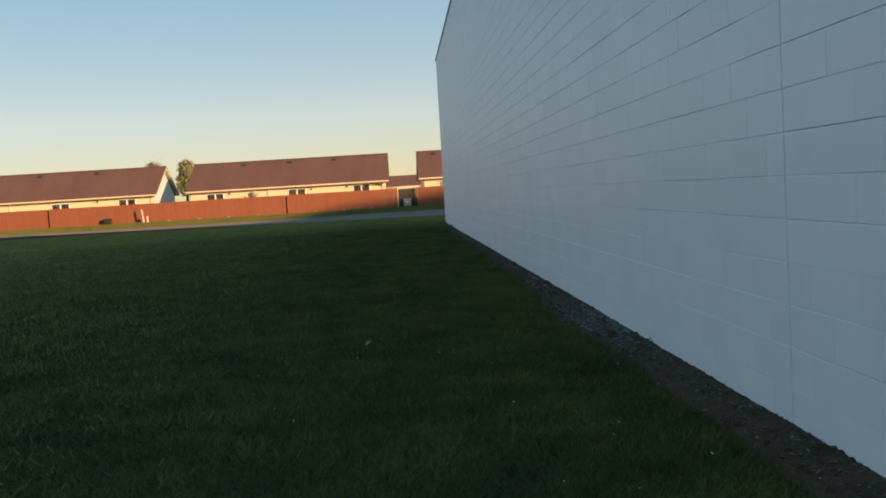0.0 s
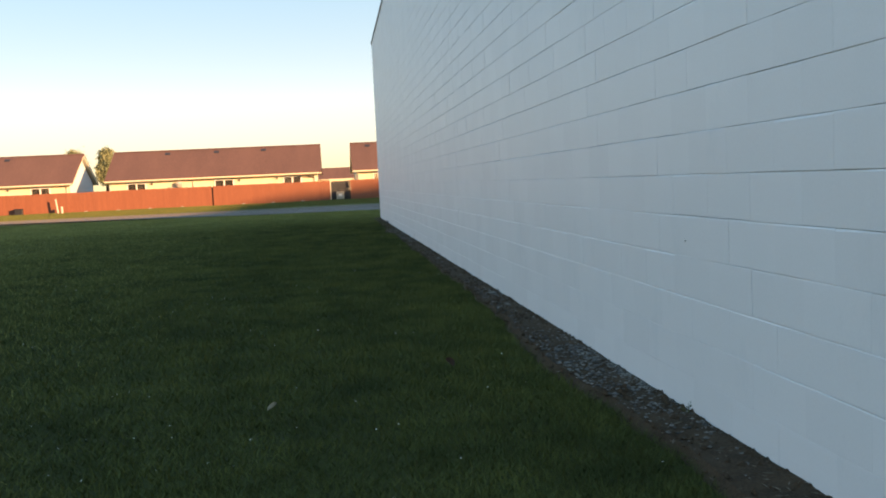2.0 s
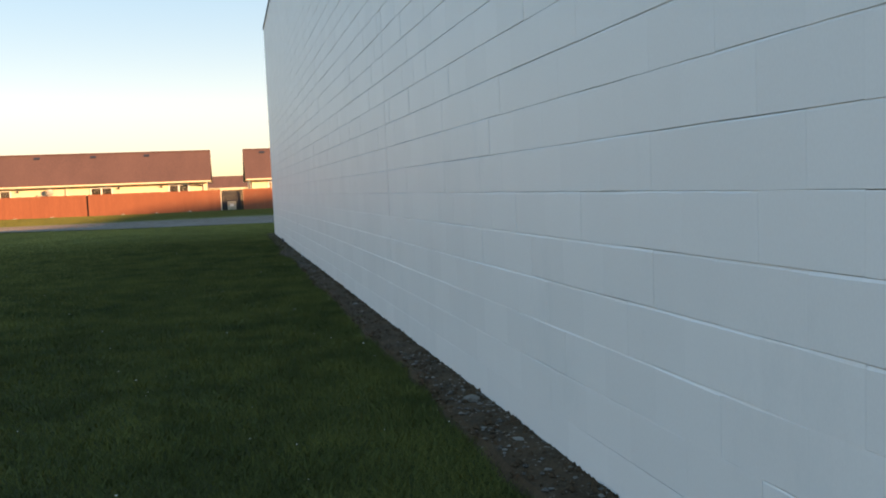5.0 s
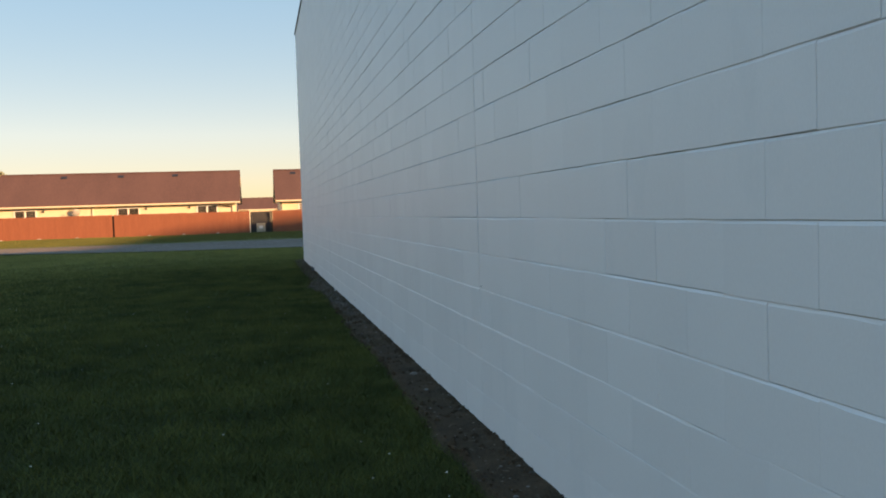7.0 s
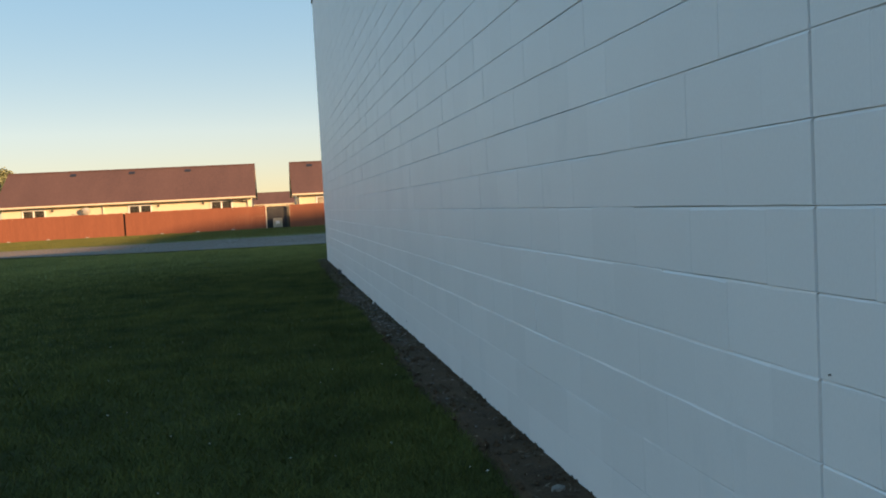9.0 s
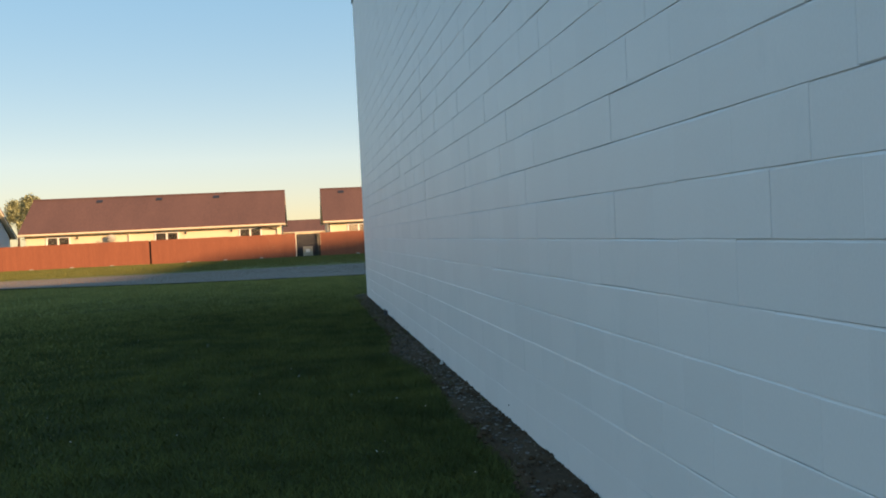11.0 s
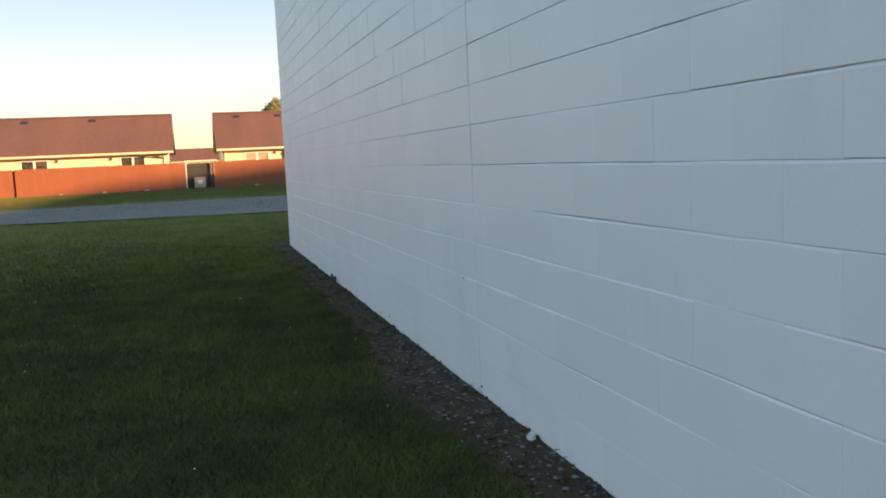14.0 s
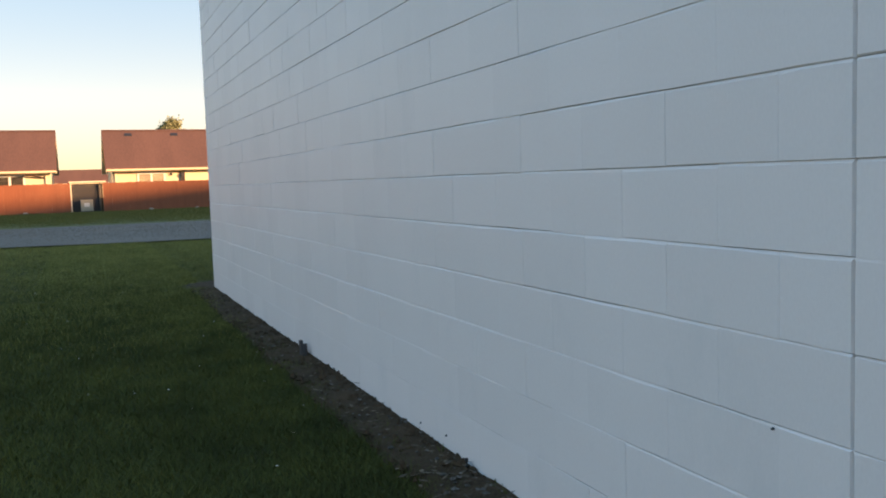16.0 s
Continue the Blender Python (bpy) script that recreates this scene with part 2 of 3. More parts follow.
setting(part("verge", bm, M_VERGE), "mown grass verge along the foot of the fence", "grass")

# ---- the block building ----
C = 0.2032
L = 2 * C
JOINTS = [-46.0, -29.124, -19.167, -9.21, 0.0]
# whether even courses begin each stretch with a half block
HALF_FIRST = [True, True, False, True]


def wall_top(y):
    return 6.18 - 0.02 * y


def strip_edge(y):
    """How far the bare dirt reaches out from the wall."""
    return 0.295 + 0.09 * noise.noise((0, y * 0.5, 0)) + 0.05 * noise.noise((3, y * 2.1, 0)) + 0.08 * math.exp(-((y + 8.4) / 1.2) ** 2) + 0.10 * math.exp(-((y + 25.34) / 1.8) ** 2)


bm = bmesh.new()
prism(bm, [(-46, -0.3), (0, -0.3), (0, wall_top(0) - 0.01), (-46, wall_top(-46) - 0.01)], 'x', 0.024, 0.22)
wall_west = setting(part("wall_west", bm, M_CORE), "tall windowless wall of white painted concrete blocks", "wall")
bm = bmesh.new()
prism(bm, [(-46, wall_top(-46) - 0.01), (0.03, wall_top(0) - 0.01), (0.03, wall_top(0) + 0.05), (-46, wall_top(-46) + 0.05)], 'x', -0.025, 0.26)
part("coping", bm, M_COPING, wall_west, "thin dark metal coping on the wall top")

# body of the building, and an added unseen sloping block that shapes the shadow edge
bm = bmesh.new()
box(bm, 0.22, 46, -46, -24, -0.2, 6.0)
setting(part("wall_south", bm, M_PAINT), "plain painted rear block of the building", "building")
# added out of view: this outline sets where the shadow falls beyond the corner
bm = bmesh.new()
prism(bm, [(0.22, -0.2), (60, -0.2), (60, 14.7), (45.4, 13.3), (29.2, 9.4), (18.5, 6.1), (13.3, 4.65), (0.22, 4.6)], 'y', -24, -0.004)
setting(part("wall_north", bm, M_PAINT), "unseen block added to cast the shadow on lane and fence", "building")
# sheet over the added block, following the same shadow outline
bm = bmesh.new()
prism(bm, [(0.23, 4.607), (13.3, 4.657), (18.5, 6.107), (29.2, 9.407), (45.4, 13.307), (60.2, 14.72), (60.2, 14.82), (45.4, 13.407), (29.2, 9.507), (18.5, 6.207), (13.3, 4.757), (0.23, 4.707)], 'y', -23.99, 0.0)
setting(part("roof_shed", bm, M_ROOFSHEET), "sloping grey metal top of the added shadow block", "roof")

# dirt strip along the foot of the wall
def strip_lift(y):
    return float(np.interp(y, [-46, -24, -20, -14, -10, -6, 0], [0.022, 0.020, 0.014, 0.008, -0.004, -0.010, -0.002]))


bm = bmesh.new()
prev = None
for i in range(461):
    y = -46 + 0.1 * i
    e = strip_edge(y)
    col = []
    for f in (0, 0.3, 0.6, 0.85, 1.0):
        h = strip_lift(y) + 0.012 * noise.noise((f * 2, y * 4, 1)) + 0.010 * (1 - f)
        col.append(bm.verts.new((0.03 - (e + 0.03) * f, y, h if f < 1 else -0.036)))
    if prev:
        for j in range(4):
            bm.faces.new((prev[j], col[j], col[j + 1], prev[j + 1]))
    prev = col
setting(part("dirt_strip", bm, M_DIRT), "bare brown dirt strip at the wall foot", "soil")

bm = bmesh.new()
ring = []
for i in range(48):
    a = i / 48 * 2 * math.pi
    k = 1 + 0.35 * noise.noise((math.cos(a) * 2, math.sin(a) * 2, 4)) + 0.12 * noise.noise((math.cos(a) * 7, math.sin(a) * 7, 9))
    ring.append((0.2 + 0.55 * k * math.cos(a), 0.5 + 0.55 * k * math.sin(a)))
mid = bm.verts.new((0.2, 0.5, -0.004))
inner = [bm.verts.new((0.2 + (x - 0.2) * 0.7, 0.5 + (y - 0.5) * 0.7, -0.006 + 0.012 * noise.noise((x * 5, y * 5, 0)))) for x, y in ring]
outer = [bm.verts.new((x, y, -0.034)) for x, y in ring]
for i in range(48):
    j = (i + 1) % 48
    bm.faces.new((mid, inner[i], inner[j]))
    bm.faces.new((inner[i], outer[i], outer[j], inner[j]))
setting(part("soil_patch", bm, M_DIRT), "patch of bare dark soil at the building corner", "soil")

# ---- the fence ----
FY = 39.6


def board_mesh(bw, seed):
    r = random.Random(seed)
    dz, dy = r.uniform(-0.010, 0.010), r.uniform(-0.003, 0.003)
    bm = bmesh.new()
    prism(bm, [(0.0008, 0.04), (bw - 0.0008, 0.04), (bw - 0.0008, 1.60 + dz), (bw - 0.03, 1.63 + dz), (0.03, 1.63 + dz), (0.0008, 1.60 + dz)], 'y', -0.012 + dy, 0.010 + dy)
    bmesh.ops.recalc_face_normals(bm, faces=bm.faces)
    me = bpy.data.meshes.new("board")
    bm.to_mesh(me)
    bm.free()
    me.materials.append(M_FENCE)
    return me


BOARD = 0.1513
BOARDS = [board_mesh(BOARD, i) for i in range(7)]


def fence_run(x0, x1):
    fence = empty("fence", (x0, FY, 0.0), "tall red-brown stained wooden privacy fence beside the grass verge", "fence", "garden fence runs")
    r = random.Random(int(x0 * 7))
    n = max(1, round((x1 - x0) / 2.42))
    w = (x1 - x0) / n
    sag = [0.03 * noise.noise((x0 + i * w, 0, 0)) for i in range(n + 1)]
    nb = int((x1 - x0 - 0.13) / BOARD)
    k = (x1 - x0 - 0.13) / nb / BOARD
    for i in range(nb):
        x = 0.13 + i * BOARD * k
        z = float(np.interp(x, [j * w for j in range(n + 1)], sag)) + r.uniform(-0.006, 0.006)
        me = BOARDS[r.randrange(7)]
        ob = new("board", me)
        ob.parent = fence
        ob.location = (x, 0, z)
        ob.scale = (k, 1, 1)
    for z in (0.35, 1.25):
        part("rail", box(bmesh.new(), 0.13, x1 - x0, 0.014, 0.05, z, z + 0.09), M_FENCE, fence)
    for i in range(n + 1):
        bm = box(bmesh.new(), -0.05, 0.05, 0.055, 0.15, -0.2, 1.58, 0.006)
        part("post", bm, M_POST_DARK, fence, "dark weathered post", at=(i * w + (0.065 if i == 0 else 0), 0, 0))
        if 0 < i < n:
            bm = box(bmesh.new(), -0.11, 0.11, -0.20, 0.012, -0.05, 0.15 + 0.05 * noise.noise((i * 3.1, x0, 0)), 0.03)
            part("footing", bm, M_CONCRETE, fence, "pale concrete post footing", at=(i * w + 0.1, 0, 0))
    return fence


fence_run(-62.0, -30.4)
fence_run(-30.4, -11.03)
fence_run(-11.03, -1.72)
fence_run(-0.22, 22.0)

bm = bmesh.new()
for i in range(38):
    x = -22.0 + i * 0.25
    box(bm, x, x + 0.251, 39.36 + 0.03 * noise.noise((x, 0, 0)), 39.46, 0.0, 0.075 + 0.02 * noise.noise((x * 3, 1, 0)))
bm.transform(Matrix.Translation((FAR_X, FAR_Y, FAR_Z)) @ Matrix.Scale(FAR, 4) @ Matrix.Translation((-FAR_X, -FAR_Y, -FAR_Z)))
setting(part("edging", bm, M_CONCRETE), "low pale edging strip at the fence foot", "edging")

gate = empty("gate", (-1.72, FY, 0), "dark grey garden gate under a pale bar", "gate")
for i in range(10):
    part("board", box(bmesh.new(), 0.062 + i * 0.1375, 0.062 + i * 0.1375 + 0.134, 0.16, 0.185, 0.08, 1.56 + 0.01 * (i % 3), 0.003), M_GATE, gate)
for z in (0.3, 1.25):
    part("brace", box(bmesh.new(), 0.062, 1.436, 0.187, 0.23, z, z + 0.09), M_GATE, gate)
for x in (0.0, 1.44):
    part("jamb", box(bmesh.new(), x, x + 0.06, -0.02, 0.2, -0.1, 1.66, 0.006), M_GATE if x else M_TRIM, gate)
part("top_bar", box(bmesh.new(), -0.05, 1.80, -0.04, 0.06, 1.66, 1.73, 0.008), M_TRIM, gate, "pale painted bar over the gate")

cab = empty("utility_box", (-1.25, FY - 0.35, 0.0), "small beige metal utility box with a white label before the gate", "utility box")
part("body", box(bmesh.new(), 0, 0.62, 0, 0.3, 0.12, 0.70, 0.02), M_BOX, cab)
part("plinth", box(bmesh.new(), -0.04, 0.66, -0.03, 0.33, -0.05, 0.12, 0.01), M_BLACK, cab, "black plinth")
part("lid", box(bmesh.new(), -0.02, 0.64, -0.02, 0.32, 0.70, 0.74, 0.01), M_BOX, cab)
part("label_plate", box(bmesh.new(), 0.18, 0.44, -0.012, 0.0, 0.36, 0.56, 0.002), M_LABEL, cab, "white label plate")

mk = empty("marker_post", (-22.5, 39.0, 0), "leaning sun-bleached marker post standing on the verge", "post")
bm = tube(bmesh.new(), (0, 0, -0.2), (-0.14, 0, 1.12), 0.075, 0.065, 10)
part("shaft", bm, M_MARKER, mk)
part("cap", tube(bmesh.new(), (-0.14, 0, 1.11), (-0.147, 0, 1.17), 0.077, 0.05, 10), M_MARKER, mk)
mk = empty("marker_stub", (-22.2, 38.9, 0), "short sun-bleached pipe stub beside the marker post", "pipe")
part("shaft", tube(bmesh.new(), (0, 0, -0.2), (0, 0, 0.56), 0.09, 0.085, 10), M_MARKER, mk)
part("cap", tube(bmesh.new(), (0, 0, 0.55), (0, 0, 0.60), 0.09, 0.06, 10), M_MARKER, mk)
bx = empty("black_box", (-25.75, 39.1, 0), "black plastic bin lying against the fence foot", "bin")
part("body", box(bmesh.new(), 0, 0.58, 0, 0.3, 0.0, 0.52, 0.03), M_BLACK, bx)
part("lid", box(bmesh.new(), -0.02, 0.60, -0.02, 0.32, 0.52, 0.58, 0.015), M_BLACK, bx)


# ---- houses ----
def lap_wall(bm, x0, x1, y, z0, z1, step=0.11):
    """A front of lap siding facing -y."""
    n = int((z1 - z0) / step)
    prof = []
    for i in range(n):
        z = z0 + i * step
        prof += [(y - 0.014, z), (y, z + step)]
    prism(bm, [(y + 0.15, z0)] + prof + [(y + 0.15, z0 + n * step)], 'x', x0, x1)
    return bm


def window(house, x, z0, z1, w, y, blind=False):
    """A sliding window in the front: frame, sash bar, two panes, a blackened sheet for the dim room or a blind behind.
    """
    win = part("window", box(bmesh.new(), x - w / 2, x + w / 2, y - 0.02, y + 0.03, z0, z1), M_BLIND if blind else M_ROOM, house, "sliding window with dark panes")
    for i, (a, b, c, d) in enumerate(((x - w / 2 - 0.10, x + w / 2 + 0.10, z1, z1 + 0.10), (x - w / 2 - 0.10, x + w / 2 + 0.10, z0 - 0.10, z0), (x - w / 2 - 0.10, x - w / 2, z0, z1), (x + w / 2, x + w / 2 + 0.10, z0, z1), (x - 0.06, x + 0.06, z0, z1))):
        part("window_frame", box(bmesh.new(), a, b, y - 0.05, y + 0.005, c, d, 0.004), M_FRAME, win, "white vinyl frame")
    for s in (-1, 1):
        xa, xb = sorted((x + s * 0.06, x + s * w / 2))
        pane = part("pane", box(bmesh.new(), xa + 0.003, xb - 0.003, y - 0.03, y - 0.024, z0 + 0.003, z1 - 0.003), M_GLASS, win)
        pane.visible_shadow = False
    return win


def house(x0, x1, yf, yr, ze, zr, label, windows=(), vents=(), gable_mat=None, group="row of houses"):
    """A ridge along x at yr; eaves at yf and its mirror; walls set in under the overhang."""
    h = empty("house", ((x0 + x1) / 2, yr, 0), label, "house", group)
    ox, oy = (x0 + x1) / 2, yr
    inv = Matrix.Translation((-ox, -oy, 0))
    yb = 2 * yr - yf
    slope = (zr - ze) / (yr - yf)

    def add(name, bm, mat, parent=h, label=""):
        bm.transform(inv) if parent is h else None
        return part(name, bm, mat, parent, label)
    wy, wx0, wx1 = yf + 0.45, x0 + 0.36, x1 - 0.36
    add("wall", lap_wall(bmesh.new(), wx0, wx1, wy, 0, ze + 0.02), M_SIDING, label="cream lap siding")
    bm = bmesh.new()
    box(bm, wx0, wx1, yb - 0.6, yb - 0.45, 0, ze)
    add("wall", bm, M_SIDING)
    gz = zr - 0.16
    for gx in (wx0, wx1 - 0.15):
        bm = prism(bmesh.new(), [(wy + 0.15, 0), (yb - 0.6, 0), (yb - 0.6, ze + 0.15), (yr, gz), (wy + 0.15, ze + 0.15)], 'x', gx, gx + 0.15)
        add("gable_wall", bm, gable_mat or M_SIDING)
    t = 0.13
    for side in (1, -1):
        ya = yf if side == 1 else yb
        bm = prism(bmesh.new(), [(ya, ze + 0.02), (yr, zr - t), (yr, zr), (ya, ze + 0.02 + t)], 'x', x0, x1)
        add("roof_slope", bm, M_SHINGLE, label="brown shingle roof slope")
        s = 1 if side == 1 else -1
        bm = prism(bmesh.new(), [(ya - s * 0.10, ze + 0.0), (ya - s * 0.012, ze - 0.05), (ya - s * 0.004, ze + 0.095), (ya - s * 0.11, ze + 0.095)], 'x', x0 + 0.02, x1 - 0.02)
        add("gutter", bm, M_TRIM, label="cream gutter")
        bm = box(bmesh.new(), x0 + 0.02, x1 - 0.02, *sorted((ya, ya + s * 0.47)), ze - 0.045, ze - 0.02)
        add("soffit", bm, M_TRIM)
        for gx in (x0 + 0.04, x1 - 0.37):
            bm = prism(bmesh.new(), [(ya, ze - 0.005), (yr, zr - t - 0.025), (yr, zr - t - 0.005), (ya, ze + 0.015)], 'x', gx, gx + 0.33)
            add("rake_soffit", bm, M_TRIM)
        for gx in (x0 + 0.010, x1 - 0.036):
            bm = prism(bmesh.new(), [(ya, ze - 0.10), (yr, zr - t - 0.12), (yr, zr - t - 0.004), (ya, ze + 0.016)], 'x', gx, gx + 0.026)
            add("rake_board", bm, M_TRIM, label="cream rake board")
    bm = prism(bmesh.new(), [(yr - 0.16, zr - 0.06), (yr, zr + 0.03), (yr + 0.16, zr - 0.06), (yr, zr - 0.03)], 'x', x0, x1)
    add("ridge_cap", bm, M_SHINGLE)
    for vx in vents:
        vy = yr - 0.55
        vz = zr - 0.55 * slope
        bm = prism(bmesh.new(), [(vy - 0.13, vz - 0.13 * slope - 0.01), (vy + 0.2, vz + 0.2 * slope - 0.01), (vy + 0.2, vz + 0.2 * slope + 0.02), (vy - 0.13, vz - 0.13 * slope + 0.06)], 'x', vx - 0.21, vx + 0.21)
        add("roof_vent", bm, M_BLACK, label="low dark roof vent")
    for wx, ww, wz0, wz1, blind in windows:
        win = window(h, wx, wz0, wz1, ww, wy, blind)
        for o in (win, *win.children):
            o.data.transform(inv)
    return h, inv, wy


hA, iA, wyA = house(-19.95, -2.37, 43.0, 47.0, 2.32, 4.93, "long single-storey cream house with a brown shingle roof behind the fence",
                    windows=((-17.53, 1.36, 0.95, 2.10, False), (-10.46, 1.42, 0.95, 2.10, False), (-4.83, 1.36, 0.95, 2.12, False)), vents=(-15.4, -11.3, -7.3))
hB, iB, wyB = house(0.22, 18.0, 43.0, 47.0, 2.32, 4.93, "cream house with brown roof beside the gate gap",
                    windows=((2.75, 1.40, 0.95, 2.10, True), (12.0, 1.40, 0.95, 2.10, False)), vents=(1.75, 4.5, 9.0))
hL, iL, wyL = house(-44.0, -22.45, 43.0, 47.0, 2.30, 4.93, "cream house with a gable tinted grey for shade beside dark conifers",
                    windows=((-30.75, 1.42, 0.95, 2.02, False), (-25.1, 1.36, 0.95, 2.08, False), (-38.0, 1.4, 0.95, 2.05, False)), vents=(-38.0, -33.5, -28.5), gable_mat=M_SIDING_SHADE)
house(-12.0, 9.0, 146.0, 150.0, 2.45, 4.85, "far cream house with a brown roof seen between its neighbours", group="far houses")


def on_house(name, bm, mat, h, inv, label):
    bm.transform(inv)
    return part(name, bm, mat, h, label)


for h, inv, wy, dxs in ((hA, iA, wyA, (-12.93, -2.95)), (hB, iB, wyB, (0.75,)), (hL, iL, wyL, (-23.0, -35.0))):
    for x in dxs:
        on_house("downspout", box(bmesh.new(), x - 0.04, x + 0.04, wy - 0.10, wy - 0.018, 0.1, 2.26, 0.008), M_TRIM, h, inv, "cream downspout")

# a bent pipe that leads the gutter's water back to the wall at the end of the long house
elbow = tube(bmesh.new(), (-4.05, wyA - 0.40, 2.24), (-3.05, wyA - 0.075, 2.02), 0.045, 0.045, 10)
on_house("gutter_elbow", elbow, M_POST_DARK, hA, iA, "dark bent gutter pipe under the eave")

# small fittings on the house fronts
d = empty("satellite_dish", (-14.2, wyA - 0.02, 1.86), "pale grey satellite dish fixed to the cream siding", "satellite dish")
bm = bmesh.new()
bmesh.ops.create_uvsphere(bm, u_segments=20, v_segments=12, radius=0.6)
bmesh.ops.delete(bm, geom=[v for v in bm.verts if v.co.z > -0.47], context='VERTS')
bmesh.ops.solidify(bm, geom=bm.faces[:], thickness=0.012)
bm.transform(pose(0.08, -0.05, 0.12, -65, 0, 20) @ Matrix.Translation((0, 0, 0.35)))
part("reflector", bm, M_DISH, d)
part("arm", tube(bmesh.new(), (0.0, 0.0, -0.12), (0.04, -0.22, 0.02), 0.018, 0.018, 8), M_DISH, d)
part("feed_arm", tube(bmesh.new(), (0.05, -0.2, -0.14), (0.0, -0.62, 0.05), 0.012, 0.012, 6), M_DISH, d)
part("feed_horn", box(bmesh.new(), -0.05, 0.05, -0.68, -0.58, 0.02, 0.1, 0.01), M_BLACK, d)
mt = empty("electric_meter", (4.55, wyB - 0.02, 1.95), "black electric meter on the cream house front", "meter")
part("housing", box(bmesh.new(), -0.13, 0.13, -0.09, 0.0, -0.35, 0.22, 0.012), M_BLACK, mt)
bm = tube(bmesh.new(), (0, -0.09, 0.05), (0, -0.2, 0.05), 0.1, 0.085, 14)
part("dial_cover", bm, M_PIPE, mt)
for nm, x, h, y in (("wall_light", -16.3, 2.05, wyA), ("wall_light", -9.2, 2.05, wyA), ("wall_light", -6.1, 2.06, wyA), ("wall_light", 3.9, 2.06, wyB), ("wall_light", -27.6, 2.05, wyL)):
    wl = empty("wall_light", (x, y - 0.015, h), "small dark wall light on cream siding", "wall light", "house wall lights")
    part("back_plate", box(bmesh.new(), -0.06, 0.06, -0.03, 0, -0.08, 0.08, 0.006), M_BLACK, wl)
    part("shade", tube(bmesh.new(), (0, -0.1, -0.06), (0, -0.1, 0.05), 0.06, 0.035, 10), M_BLACK, wl)


# ---- trees ----
def crown(n, centre, radii, leaf, seed, clumps=26, conifer=False):
    r = np.random.default_rng(seed)
    cx, cy, cz = centre
    if conifer:
        h = r.random(clumps * 3)
        lev = np.round(h * 9) / 9
        ang = r.random(clumps * 3) * 6.283
        rad = (1 - lev) * radii[0] * (0.55 + 0.5 * r.random(clumps * 3)) + 0.1
        cen = np.stack([cx + rad * np.cos(ang), cy + rad * np.sin(ang), cz - radii[2] + 2 * radii[2] * lev], 1)
        cs = 0.26 * radii[0] * (1.1 - 0.75 * lev)
    else:
        v = r.normal(size=(clumps, 3))
        v /= np.linalg.norm(v, axis=1)[:, None]
        cen = np.array(centre) + v * np.array(radii) * (0.45 + 0.5 * r.random((clumps, 1)))
        cs = np.full(clumps, 0.30 * min(radii)) * (0.6 + 0.8 * r.random(clumps))
    k = r.integers(0, len(cen), n)
    p = cen[k] + r.normal(size=(n, 3)) * cs[k][:, None] * 0.62
    a = r.normal(size=(n, 3))
    a /= np.linalg.norm(a, axis=1)[:, None]
    b = np.cross(a, r.normal(size=(n, 3)))
    b /= np.linalg.norm(b, axis=1)[:, None]
    s = leaf * (0.6 + 0.8 * r.random((n, 1)))
    w = 0.25 if conifer else 0.55
    v = np.stack([p - a * s, p + b * s * w, p + a * s, p - b * s * w], 1).reshape(-1, 3)
    return v, np.arange(n * 4).reshape(-1, 4)


def tree(x, y, height, radii, label, seed, conifer=False):
    r = random.Random(seed)
    t = empty("tree", (x, y, 0), label, "tree", "trees behind the houses")
    top = height - (0.25 if conifer else radii[2])
    bm = bmesh.new()
    p = Vector((0, 0, -0.3))
    for i in range(5):
        q = Vector((0.1 * r.uniform(-1, 1), 0.1 * r.uniform(-1, 1), top * (i + 1) / 5))
        tube(bm, p, q, 0.24 * (1 - i / 6.5), 0.24 * (1 - (i + 1) / 6.5), 9)
        p = q
    trunk = part("trunk", bm, M_BARK, t)
    cz = height - radii[2]
    for i in range(9):
        a = r.uniform(0, 6.28)
        z = r.uniform(cz - 0.8 * radii[2], cz + 0.2 * radii[2])
        e = Vector((math.cos(a) * radii[0] * 0.7, math.sin(a) * radii[1] * 0.7, min(z + radii[2] * 0.4, height - 0.4)))
        part("limb", tube(bmesh.new(), (0, 0, z), e, 0.07, 0.02, 6), M_BARK, trunk)
    v, f = crown(12000, (0, 0, cz), radii, 0.10, seed, 60, conifer)
    soup("crown", v, f, M_NEEDLES if conifer else M_LEAVES, t)
    return t


tree(-22.9, 56, 5.8, (0.85, 0.85, 1.9), "bushy olive green pine behind the gap between houses", 3)
tree(-44.6, 123.8, 9.4, (1.8, 1.8, 1.9), "round bare-edged tree top behind a roof ridge", 5)
tree(7.1, 75, 7.75, (1.1, 1.1, 1.4), "small round green tree behind the brown roof", 8)
tree(9.4, 80, 7.0, (1.6, 1.6, 2.0), "dark green tree behind the brown roof", 9)

# distant woods, added unseen behind the walk to darken what the panes reflect
bm = bmesh.new()
prev = None
for i in range(141):
    a = math.pi * (1.0 + i / 140)
    r = 260 + 12 * noise.noise((i * 0.3, 2, 0))
    h = 9 + 3.5 * noise.noise((i * 0.23, 0, 0)) + 1.6 * noise.noise((i * 0.9, 7, 0))
    c, sn = math.cos(a), math.sin(a)
    col = [bm.verts.new((c * (r + d), sn * (r + d), z)) for d, z in ((-6, -0.1), (-5, h * 0.5), (-1, h * 0.9), (4, h), (12, h * 0.7), (14, -0.1))]
    if prev:
        for j in range(5):
            bm.faces.new((prev[j], col[j], col[j + 1], prev[j + 1]))
    prev = col
setting(part("backdrop_woods", bm, M_LEAVES), "unseen far belt of woods added to darken the window reflections", "woods")

